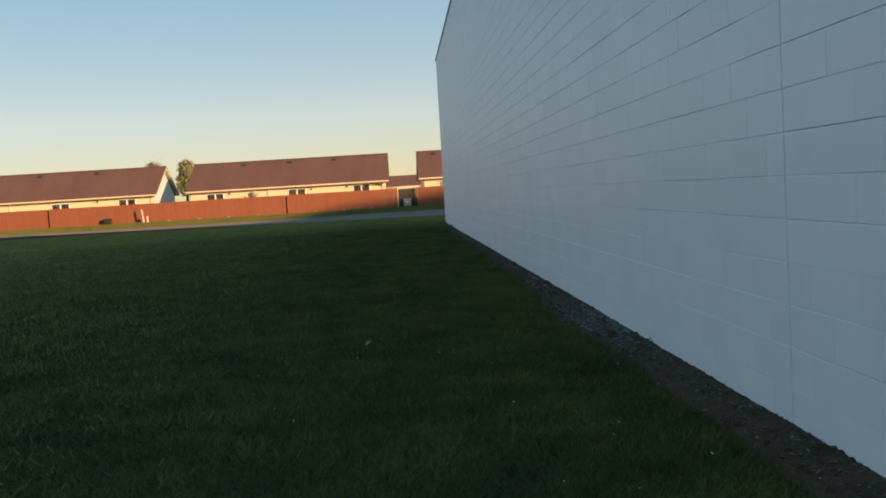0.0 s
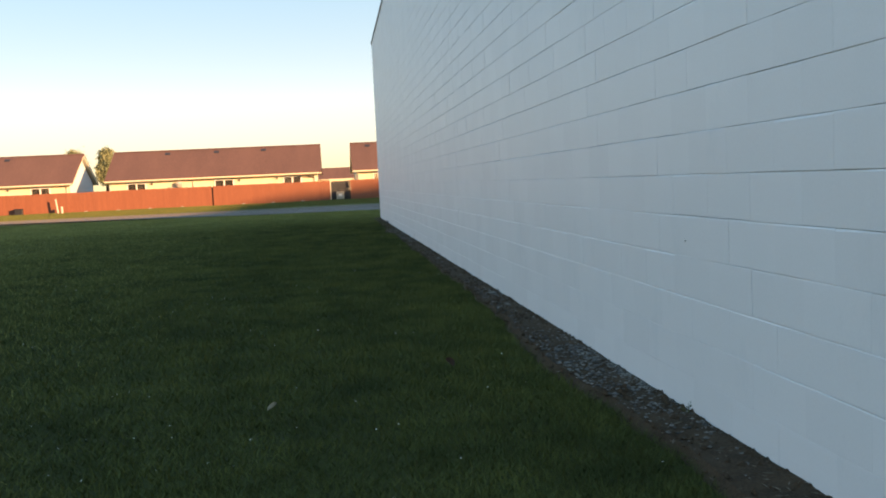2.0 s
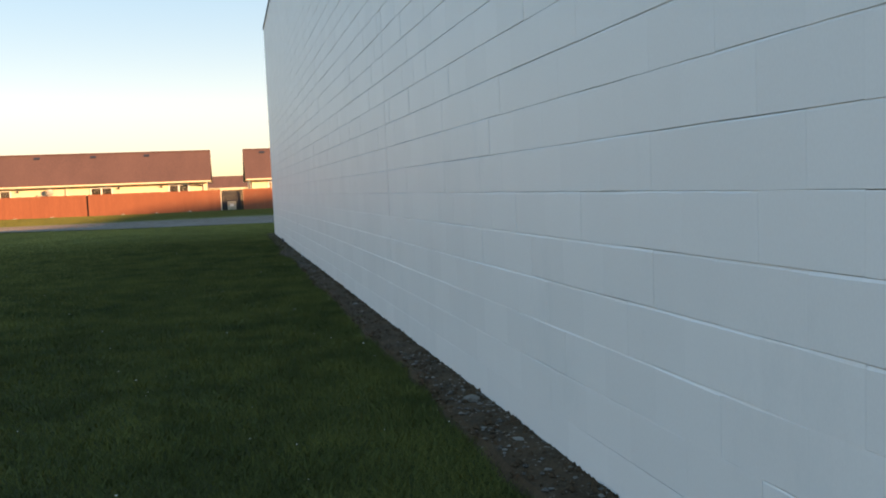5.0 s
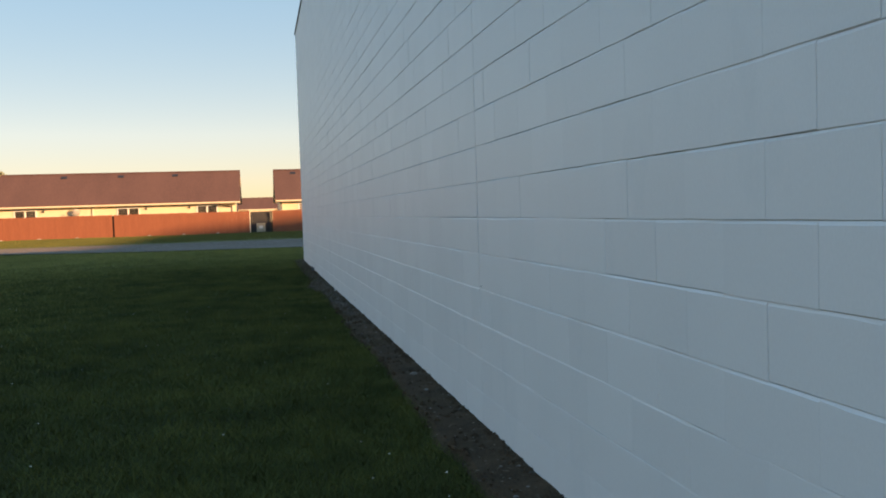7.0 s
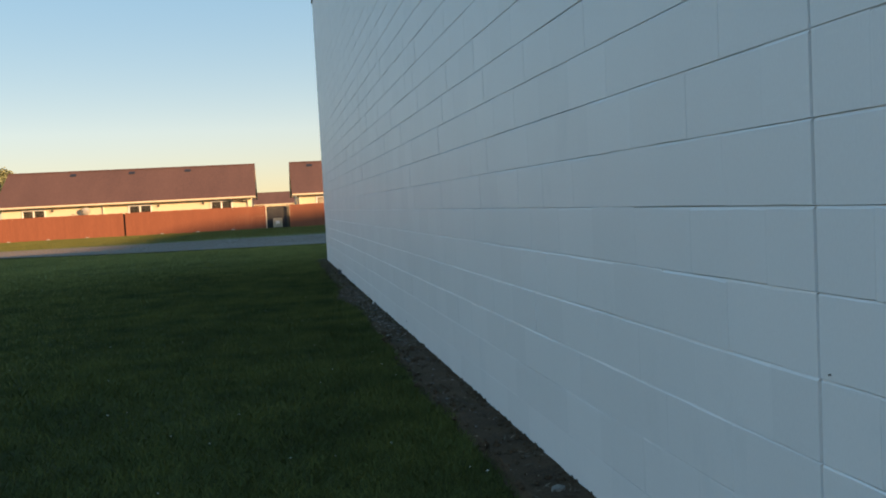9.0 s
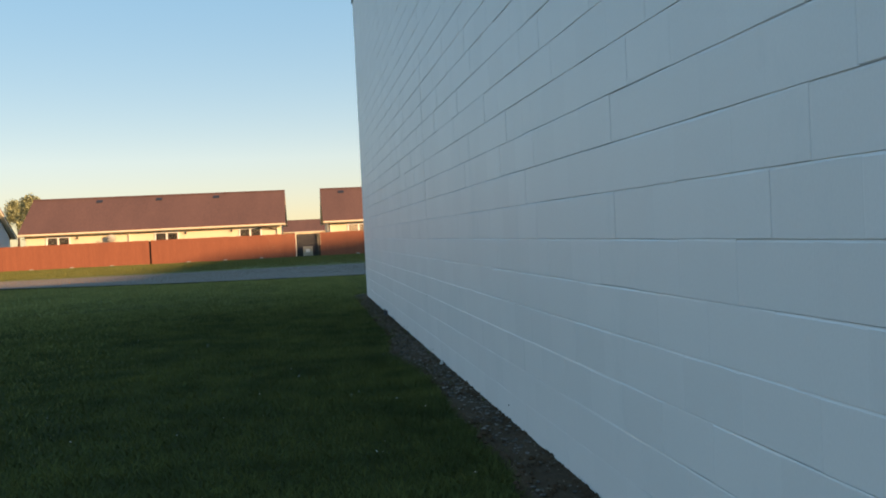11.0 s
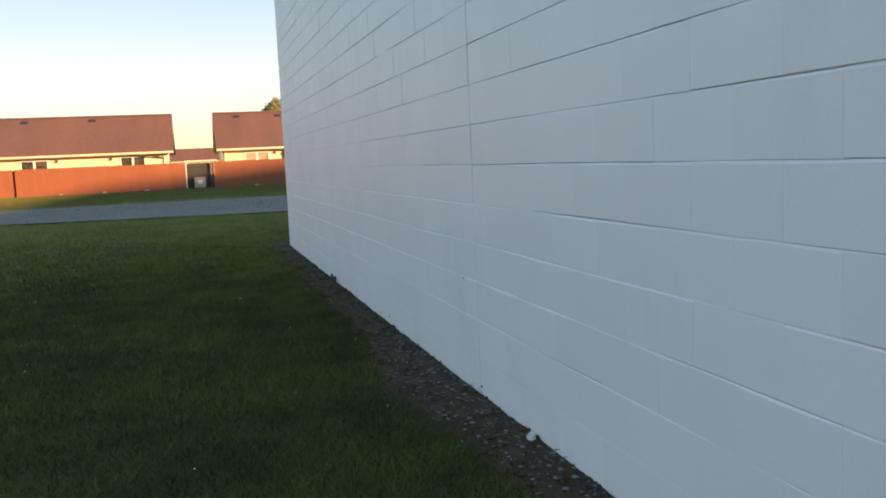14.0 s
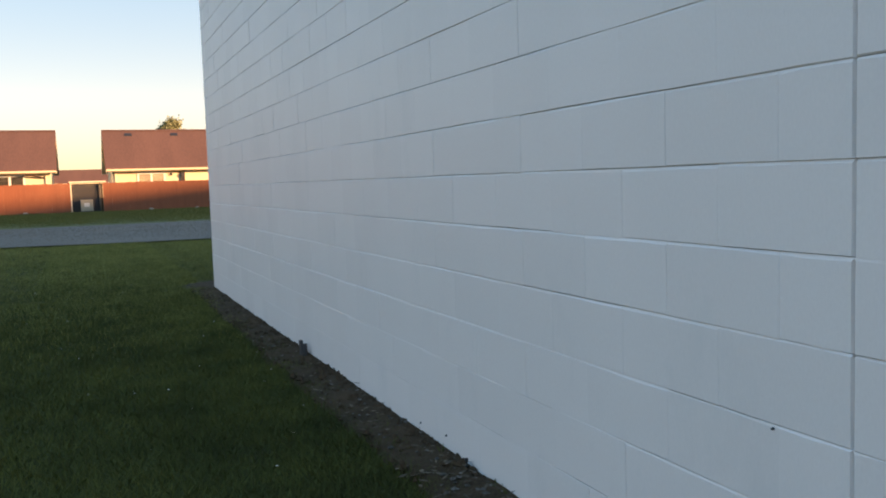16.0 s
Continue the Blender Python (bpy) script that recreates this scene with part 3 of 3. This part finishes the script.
# ---- small things at the wall foot ----
st = empty("pipe_stub", (-0.045, -4.58, 0), "short grey broken pipe stub at the wall foot", "pipe")
bm = tube(bmesh.new(), (0, 0, -0.05), (0, 0, 0.075), 0.030, 0.028, 12)
part("pipe", bm, M_PIPE, st)
part("broken_lip", box(bmesh.new(), -0.028, -0.005, -0.024, 0.024, 0.05, 0.105, 0.006), M_PIPE, st)
st = empty("pipe_stub", (-0.035, -7.30, -0.01), "thin dark metal stake at the wall foot", "stake")
part("pipe", tube(bmesh.new(), (0, 0, -0.03), (0.01, 0, 0.045), 0.005, 0.005, 8), M_BLACK, st)
part("broken_lip", box(bmesh.new(), 0.0, 0.014, -0.007, 0.007, 0.035, 0.05, 0.003), M_BLACK, st)


def anchor(y, z, s):
    bm = bmesh.new()
    tube(bm, (0.001, y, z), (-0.006, y + 0.001, z - 0.001), s, s * 0.7, 7)
    return tagged(part("wall_plug", bm, M_BLACK), "tiny dark plug set in white painted block", "plug", "wall plugs")


for y, z, s in ((-8.99, 0.60, 0.0038), (-26.83, 0.89, 0.0032), (-12.6, 0.11, 0.006), (-6.72, 0.04, 0.005), (-7.03, 0.06, 0.006), (-19.21, 0.83, 0.0024), (-9.23, 0.05, 0.007)):
    anchor(y, z, s)


def rock(name, at, s, mat, label, seed):
    r = random.Random(seed)
    bm = bmesh.new()
    bmesh.ops.create_icosphere(bm, subdivisions=1, radius=1)
    for v in bm.verts:
        k = 1 + 0.22 * noise.noise(v.co * 1.3 + Vector((seed, 0, 0))) + 0.16 * r.uniform(-1, 1)
        v.co = Vector((v.co.x * s[0] * k, v.co.y * s[1] * k, v.co.z * s[2] * k))
    ob = part(name, bm, mat, at=at)
    return tagged(ob, label, "stone")


bm = prism(bmesh.new(), [(-0.036, 0.0), (0.026, 0.004), (0.034, 0.018), (0.010, 0.034), (-0.012, 0.052), (-0.030, 0.036)], 'x', -0.012, 0.011)
for v in bm.verts:
    v.co.x *= 1.25 - v.co.z * 12
    v.co.y += 0.15 * v.co.x
bmesh.ops.bevel(bm, geom=bm.edges[:], offset=0.003, segments=1, affect='EDGES')
tagged(part("stone", bm, M_LABEL, at=(-0.035, -10.0, -0.002)), "white chipped stone leaning at the wall foot", "stone")
for i, (x, y, s) in enumerate(((-0.09, -22.0, 0.055), (-0.10, -22.85, 0.035), (-0.22, -25.1, 0.03), (-0.10, -25.5, 0.035), (-0.11, -17.5, 0.032), (-0.13, -18.1, 0.018), (-0.10, -10.8, 0.03))):
    rock("stone", (x, y, 0.022), (s, s * 1.3, s * 0.5), M_STONE, "flat grey stone lying in the dirt strip", i + 20)["group"] = "loose stones at the wall foot"


def weed(x, y, h, seed):
    r = random.Random(seed)
    w = empty("weed", (x, y, strip_lift(y) - 0.01), "thin dark weed sprig growing at the wall foot", "weed", "weeds at the wall foot")
    for i in range(4):
        a = r.uniform(0, 6.28)
        tip = Vector((math.cos(a) * h * 0.35 - 0.01, math.sin(a) * h * 0.4, h * r.uniform(0.6, 1.1)))
        bm = tube(bmesh.new(), (0, 0, 0), tip * 0.55, 0.0022, 0.0016, 5)
        tube(bm, tip * 0.55, tip + Vector((0, 0.004, 0.004)), 0.0016, 0.0006, 5)
        stem = part("stem", bm, M_BLADE, w)
        bm = bmesh.new()
        d = Vector((math.cos(a + 1.3), math.sin(a + 1.3), 0.3)) * h * 0.28
        s = Vector((-d.y, d.x, 0)) * 0.25
        q = tip * 0.6
        bm.faces.new([bm.verts.new(p) for p in (q, q + d * 0.5 + s, q + d, q + d * 0.5 - s)])
        bmesh.ops.solidify(bm, geom=bm.faces[:], thickness=0.0008)
        part("leaf", bm, M_BLADE, stem)
    return w


for i, (x, y, h) in enumerate(((-0.03, -9.15, 0.06), (-0.03, -26.87, 0.08), (-0.025, -7.56, 0.05), (-0.03, -7.05, 0.05), (-0.03, -9.24, 0.07), (-0.03, -11.9, 0.05), (-0.03, -7.65, 0.05))):
    weed(x, y, h, i + 3)


def curled_leaf(name, at, size, mat, label, turn):
    bm = bmesh.new()
    rows = []
    for i in range(9):
        u = i / 8
        w = math.sin(math.pi * u) ** 0.8 * size * 0.28 + 0.001
        rows.append([bm.verts.new(((u - 0.5) * size * (1 - 0.5 * u * u), s * w, 0.008 + 0.9 * size * u ** 2.2 * 0.5 + abs(s) * w * 0.8)) for s in (-1, -0.5, 0, 0.5, 1)])
    for a, b in zip(rows, rows[1:]):
        for j in range(4):
            bm.faces.new((a[j], b[j], b[j + 1], a[j + 1]))
    bmesh.ops.solidify(bm, geom=bm.faces[:], thickness=0.0015)
    bm.transform(pose(*at, 0, 0, turn))
    return tagged(part(name, bm, mat), label, "leaf")


curled_leaf("leaf", (-2.12, -26.22, 0.04), 0.075, M_LEAF_DRY, "dry curled tan leaf lying on the lawn", 40)
curled_leaf("leaf", (-1.03, -25.42, 0.035), 0.10, M_LEAF_RED, "red-brown fallen leaf lying in the grass", 110)

# ---- gravel, chips, litter and grass ----
def scatter_stones(n):
    base = np.array([(1, 0, 0), (-1, 0, 0), (0, 1, 0), (0, -1, 0), (0, 0, 1), (0, 0, -1)], float)
    tri = np.array([(0, 2, 4), (2, 1, 4), (1, 3, 4), (3, 0, 4), (2, 0, 5), (1, 2, 5), (3, 1, 5), (0, 3, 5)])
    y = np.concatenate([rng.normal(-25.7, 0.75, int(n * 0.36)), rng.normal(-8.6, 1.3, int(n * 0.07)), rng.normal(-11.3, 1.2, int(n * 0.16)), rng.normal(-22.0, 0.9, int(n * 0.1)), rng.uniform(-34, 0, int(n * 0.12))])
    y = np.clip(y, -45, -0.1)
    e = np.array([strip_edge(v) for v in y])
    x = -e * (0.04 + 0.80 * rng.random(len(y)) ** 1.7)
    s = 0.004 + 0.0150 * rng.random(len(y)) ** 2.2
    big = (rng.random(len(y)) < 0.05) & (np.abs(y + 25.7) < 1.2)
    s = np.where(big, 0.011 + 0.010 * rng.random(len(y)), s)
    k = len(y)
    v = base[None] * (1 + 0.5 * (rng.random((k, 6, 1)) - 0.5)) + 0.25 * (rng.random((k, 6, 3)) - 0.5)
    ang = rng.random(k) * 6.28
    c, sn = np.cos(ang)[:, None], np.sin(ang)[:, None]
    v = np.stack([v[:, :, 0] * c - v[:, :, 1] * sn, v[:, :, 0] * sn + v[:, :, 1] * c, v[:, :, 2] * 0.42], 2) * s[:, None, None]
    v += np.stack([x, y, np.array([strip_lift(a) for a in y]) + 0.006 + s * 0.2], 1)[:, None]
    f = tri[None] + (np.arange(k) * 6)[:, None, None]
    return v.reshape(-1, 3), f.reshape(-1, 3)


def clods(n):
    """Low crumbs of soil lying against the foot of the wall."""
    base = np.array([(1, 0, 0), (-1, 0, 0), (0, 1, 0), (0, -1, 0), (0, 0, 1), (0, 0, -1)], float)
    tri = np.array([(0, 2, 4), (2, 1, 4), (1, 3, 4), (3, 0, 4), (2, 0, 5), (1, 2, 5), (3, 1, 5), (0, 3, 5)])
    y = rng.uniform(-34, -0.05, n)
    clump = 0.5 + 0.5 * np.sin(y * 5.3 + 2 * np.sin(y * 1.9)) * np.sin(y * 2.7)
    s = (0.006 + 0.016 * rng.random(n) ** 2) * (0.5 + 0.9 * clump)
    x = -0.004 - 0.05 * rng.random(n) ** 2
    far = rng.random(n) < 0.45
    x = np.where(far, -np.array([strip_edge(a) for a in y]) * rng.random(n), x)
    v = base[None] * (1 + 0.6 * (rng.random((n, 6, 1)) - 0.5)) + 0.3 * (rng.random((n, 6, 3)) - 0.5)
    v = v * np.stack([s, s * 1.4, s * 0.75], 1)[:, None]
    v += np.stack([x, y, np.array([strip_lift(a) for a in y]) + 0.008], 1)[:, None]
    f = tri[None] + (np.arange(n) * 6)[:, None, None]
    return v.reshape(-1, 3), f.reshape(-1, 3)


v, f = clods(5200)
tagged(soup("soil_clods", v, f, M_DIRT), "dark crumbs of soil along the wall foot", "soil", "", "stuff")
v, f = scatter_stones(4600)
tagged(soup("gravel", v, f, M_STONE), "loose grey gravel scattered in the dirt strip", "gravel", "", "stuff")


def slivers(n, xf, yr, ln, wd, z):
    y = rng.uniform(*yr, n)
    x = xf(y)
    a = rng.random(n) * 6.28
    l = ln * (0.4 + rng.random(n))
    w = wd * (0.5 + rng.random(n))
    dx, dy = np.cos(a), np.sin(a)
    tz = rng.uniform(-0.25, 0.25, n) * l
    p = np.stack([x, y, z + 0.012 * rng.random(n) + np.abs(tz)], 1)
    q = np.stack([dx * l, dy * l, tz], 1)
    s = np.stack([-dy * w, dx * w, 0.3 * w], 1)
    v = np.stack([p - q, p + s, p + q, p - s], 1).reshape(-1, 3)
    return v, np.arange(4 * n).reshape(-1, 4)


def lane_chippings(n):
    """Coarse chippings lying on the lane, each a low four-sided lump."""
    x = rng.uniform(-40, 5, n)
    near, far = np.array([road_near(a) for a in x]), np.array([road_far(a) for a in x])
    u = rng.random(n)
    y = near + (far - near) * (0.02 + 0.96 * u)
    s = 0.009 + 0.014 * rng.random(n) ** 1.5
    a = rng.random(n) * 6.28
    z = 0.012 + 0.03 * np.sin(u * math.pi) - 0.006
    ring = [np.stack([x + np.cos(a + q) * s, y + np.sin(a + q) * s, z], 1) for q in (0, 1.4, 3.1, 4.6)]
    crown = np.stack([x, y, z + s * 1.0], 1)
    v = np.stack(ring + [crown], 1).reshape(-1, 3)
    tri = np.array([(0, 1, 4), (1, 2, 4), (2, 3, 4), (3, 0, 4)])
    return v, (tri[None] + (np.arange(n) * 5)[:, None, None]).reshape(-1, 3)


v, f = lane_chippings(75000)
tagged(soup("lane_chippings", v, f, M_ROAD), "coarse grey stone chippings on the lane", "gravel", "", "stuff")

edge = np.vectorize(strip_edge)
v, f = slivers(1500, lambda y: -edge(y) * (0.05 + 1.0 * rng.random(len(y))), (-34, -0.1), 0.022, 0.004, 0.026)
v2, f2 = slivers(240, lambda y: -0.04 - 0.20 * rng.random(len(y)), (-30.7, -28.1), 0.02, 0.004, 0.034)
v, f = np.concatenate([v, v2]), np.concatenate([f, f2 + len(v)])
v2, f2 = slivers(200, lambda y: -0.03 - 0.30 * rng.random(len(y)), (-9.6, -7.2), 0.025, 0.006, 0.012)
v, f = np.concatenate([v, v2]), np.concatenate([f, f2 + len(v)])
tagged(soup("wood_chips", v, f, M_MULCH), "brown chips and straw lying on the dirt", "mulch", "", "stuff")
v, f = slivers(620, lambda y: -0.35 - 6.5 * rng.random(len(y)) ** 1.3, (-33, 3), 0.0075, 0.0050, 0.052)
tagged(soup("lawn_litter", v, f, M_LITTER), "tiny pale petals and bits scattered on the lawn", "litter", "", "stuff")


def blades(n, x, y, h, w, seed):
    r = np.random.default_rng(seed)
    keep = x < -np.interp(y, GY, GE) + 0.03 + 0.15 * r.normal(size=n) + 0.05 * np.sin(y * 6.1 + np.sin(y * 2.3)) * np.sin(y * 3.7)
    keep |= y > 0.12
    keep &= ((x - 0.2) / 0.58) ** 2 + ((y - 0.5) / 0.58) ** 2 > 1 + 0.3 * r.normal(size=n)
    x, y = x[keep], y[keep]
    n = len(x)
    patch = 0.5 * np.sin(x * 1.7 + 1.3 * np.sin(y * 0.9)) * np.sin(y * 1.3 + np.sin(x * 1.1)) + 0.45 * np.sin(x * 5.3 + 2 * np.sin(y * 2.9)) * np.sin(y * 4.1 + 2 * np.sin(x * 3.7)) + 0.7 * np.sin(x * 13.1 + 3 * np.sin(y * 7.3)) * np.sin(y * 11.7 + 3 * np.sin(x * 9.1))
    hh = h * (0.45 + 0.75 * r.random(n)) * (1 + 0.25 * patch)
    a = r.random(n) * 6.283
    lean = hh * (0.35 + 1.3 * r.random(n) ** 1.5)
    b = r.random(n) * 6.283
    ww = (w + 0.00045 * np.abs(x)) * (0.6 + 0.8 * r.random(n))
    p = np.stack([x, y, np.full(n, -0.034)], 1)
    s = np.stack([np.cos(a) * ww, np.sin(a) * ww, np.zeros(n)], 1)
    tip = p + np.stack([np.cos(b) * lean, np.sin(b) * lean, hh], 1)
    v = np.stack([p - s, p + s, tip], 1).reshape(-1, 3)
    return v, np.arange(3 * n).reshape(-1, 3)


GY = np.linspace(-46, 0.1, 462)
GE = np.array([strip_edge(v) for v in GY])
n1 = 1420000
yy = rng.uniform(-31, 13.5, n1)
xx = -0.10 - 29 * rng.random(n1) ** 2.3
n5 = 640000
yy = np.concatenate([yy, rng.uniform(-31, 0, n5)])
xx = np.concatenate([xx, -0.2 - 8.5 * rng.random(n5) ** 1.7])
n3 = 190000
yy = np.concatenate([yy, rng.uniform(0.1, 10.5, n3)])
xx = np.concatenate([xx, rng.uniform(-2, 4, n3)])
lim = np.array([road_near(a) for a in np.linspace(-60, 60, 1201)])
k = yy < np.interp(xx, np.linspace(-60, 60, 1201), lim) - 0.05
xx, yy = xx[k], yy[k]
# haze and grazing light are painted in: blades paler away from wall and towards lane
far_pale = np.clip((-xx - 3.0) / 11.0, 0, 1) * 0.75 + np.clip((yy + 4.0) / 10.0, 0, 1) * 0.85
far_pale = rng.random(len(xx)) < far_pale
v, f = blades(int((~far_pale).sum()), xx[~far_pale], yy[~far_pale], 0.047, 0.0019, 1)
tagged(soup("lawn_grass", v, f, M_BLADE), "short mown green lawn grass beside the wall", "grass", "", "stuff")
v, f = blades(int(far_pale.sum()), xx[far_pale], yy[far_pale], 0.052, 0.0021, 3)
tagged(soup("dry_lawn_grass", v, f, M_BLADE_PALE), "lawn grass paled towards the lane for painted haze", "grass", "", "stuff")
n4 = 430000
xx = rng.uniform(-42, 6, n4)
yy = np.array([road_far(a) for a in xx]) + 0.1 + rng.random(n4) * 20.0
yy = np.minimum(yy, 41.7 - 0.4 * rng.random(n4))
v, f = blades(n4, xx, yy, 0.11, 0.008, 4)
tagged(soup("grass_verge", v, f, M_VERGE), "yellowish short grass along the fence foot", "grass", "", "stuff")


# ---- the blocks ----


def block_shape(w, h, r, control=(0, 0), sunk=1.0):
    """One block face shell, w along y and h along z from its lower corner: a front with uneven, sunk, paint-filled edges."""
    j = lambda a: r.uniform(-a, a)
    side = [(0.0055, 0.0190) if c else (r.uniform(0.003, 0.006), r.choice((0.0002, 0.0003, 0.0004, 0.0006, 0.0010, 0.0024))) for c in control]
    za, zb = r.uniform(0.0012, 0.0036), r.uniform(0.0050, 0.0090)
    d = 0.0050 * sunk * r.choice((0.3, 0.7, 0.85, 0.95, 1.05, 1.15))
    ha, hb = side[0][0], side[1][0]
    span = w - ha - hb
    ys = [0.0, ha, ha + span * r.uniform(0.2, 0.45), ha + span * r.uniform(0.55, 0.8), w - hb, w]
    lo = [za + j(0.0014) for _ in ys]
    hi = [h - zb + j(0.003) for _ in ys]
    vs = [(d, y, 0.0004) for y in ys]
    for row in (lo, hi):
        for i, y in enumerate(ys):
            x = side[0][1] if i == 0 else side[1][1] if i == 5 else j(0.0004)
            vs.append((x, y, row[i]))
    vs += [(d, y, h - 0.0004) for y in ys]
    quads = [(a * 6 + i, a * 6 + i + 6, a * 6 + i + 7, a * 6 + i + 1) for a in range(3) for i in range(5)]
    vs += [(0.026, y, z) for y in (0.0, w) for z in (0.0004, lo[0], hi[0], h - 0.0004)]
    for a in range(3):
        quads.append((a * 6, 24 + a, 25 + a, a * 6 + 6))
        quads.append((a * 6 + 5, a * 6 + 11, 29 + a, 28 + a))
    quads.append((0, 5, 28, 24))
    quads.append((18, 27, 31, 23))
    return vs, quads


def courses():
    """Every block: (lower y, course, width, starts at a joint, ends at a joint)."""
    for lo, hi, half in zip(JOINTS, JOINTS[1:], HALF_FIRST):
        for r in range(-1, 36):
            y = lo
            first = True
            while y < hi - 0.02:
                w = C if first and (r % 2 == 0) == half else L
                w = min(w, hi - y)
                if hi - (y + w) < 0.03:
                    w = hi - y
                yield y, r, w, first and lo > -46, abs(y + w - hi) < 1e-6 and hi < 0
                y += w
                first = False


rb = random.Random(11)
shared = {}
jv, jq = [], []
for y, r, w, a, b in courses():
    z = r * C
    top = wall_top(y + w)
    if z > top - 0.02:
        continue
    h = min(C, top - z)
    dx, dz = rb.uniform(-0.0011, 0.0011), rb.uniform(-0.0010, 0.0010)
    if r < 2:
        dx *= 0.2
    if 3 <= r <= 8 and -27.1 <= y <= -6.3:
        key = (round(w, 3), a, b, r > 5, rb.randrange(9))
        if key not in shared:
            vs, qs = block_shape(w, h, rb, (a, b), 0.9 if r > 5 else 1.0)
            me = bpy.data.meshes.new("block")
            me.from_pydata(vs, [], qs)
            me.materials.append(M_PAINT)
            shared[key] = me
        ob = new("block", shared[key])
        ob.parent = wall_west
        ob.location = (dx, y, z + dz)
    else:
        vs, qs = block_shape(w, h, rb, (a, b), {-1: 0.1, 0: 0.15, 1: 0.4, 2: 0.8, 3: 1, 4: 1, 5: 1}.get(r, 0.9))
        o = len(jv)
        jv += [(p[0] + dx, p[1] + y, p[2] + z + dz) for p in vs]
        jq += [tuple(i + o for i in q) for q in qs]
rest = soup("block_courses", np.array(jv), np.array(jq), M_PAINT, wall_west)
tagged(rest, "white painted concrete block courses", "", "", "stuff")
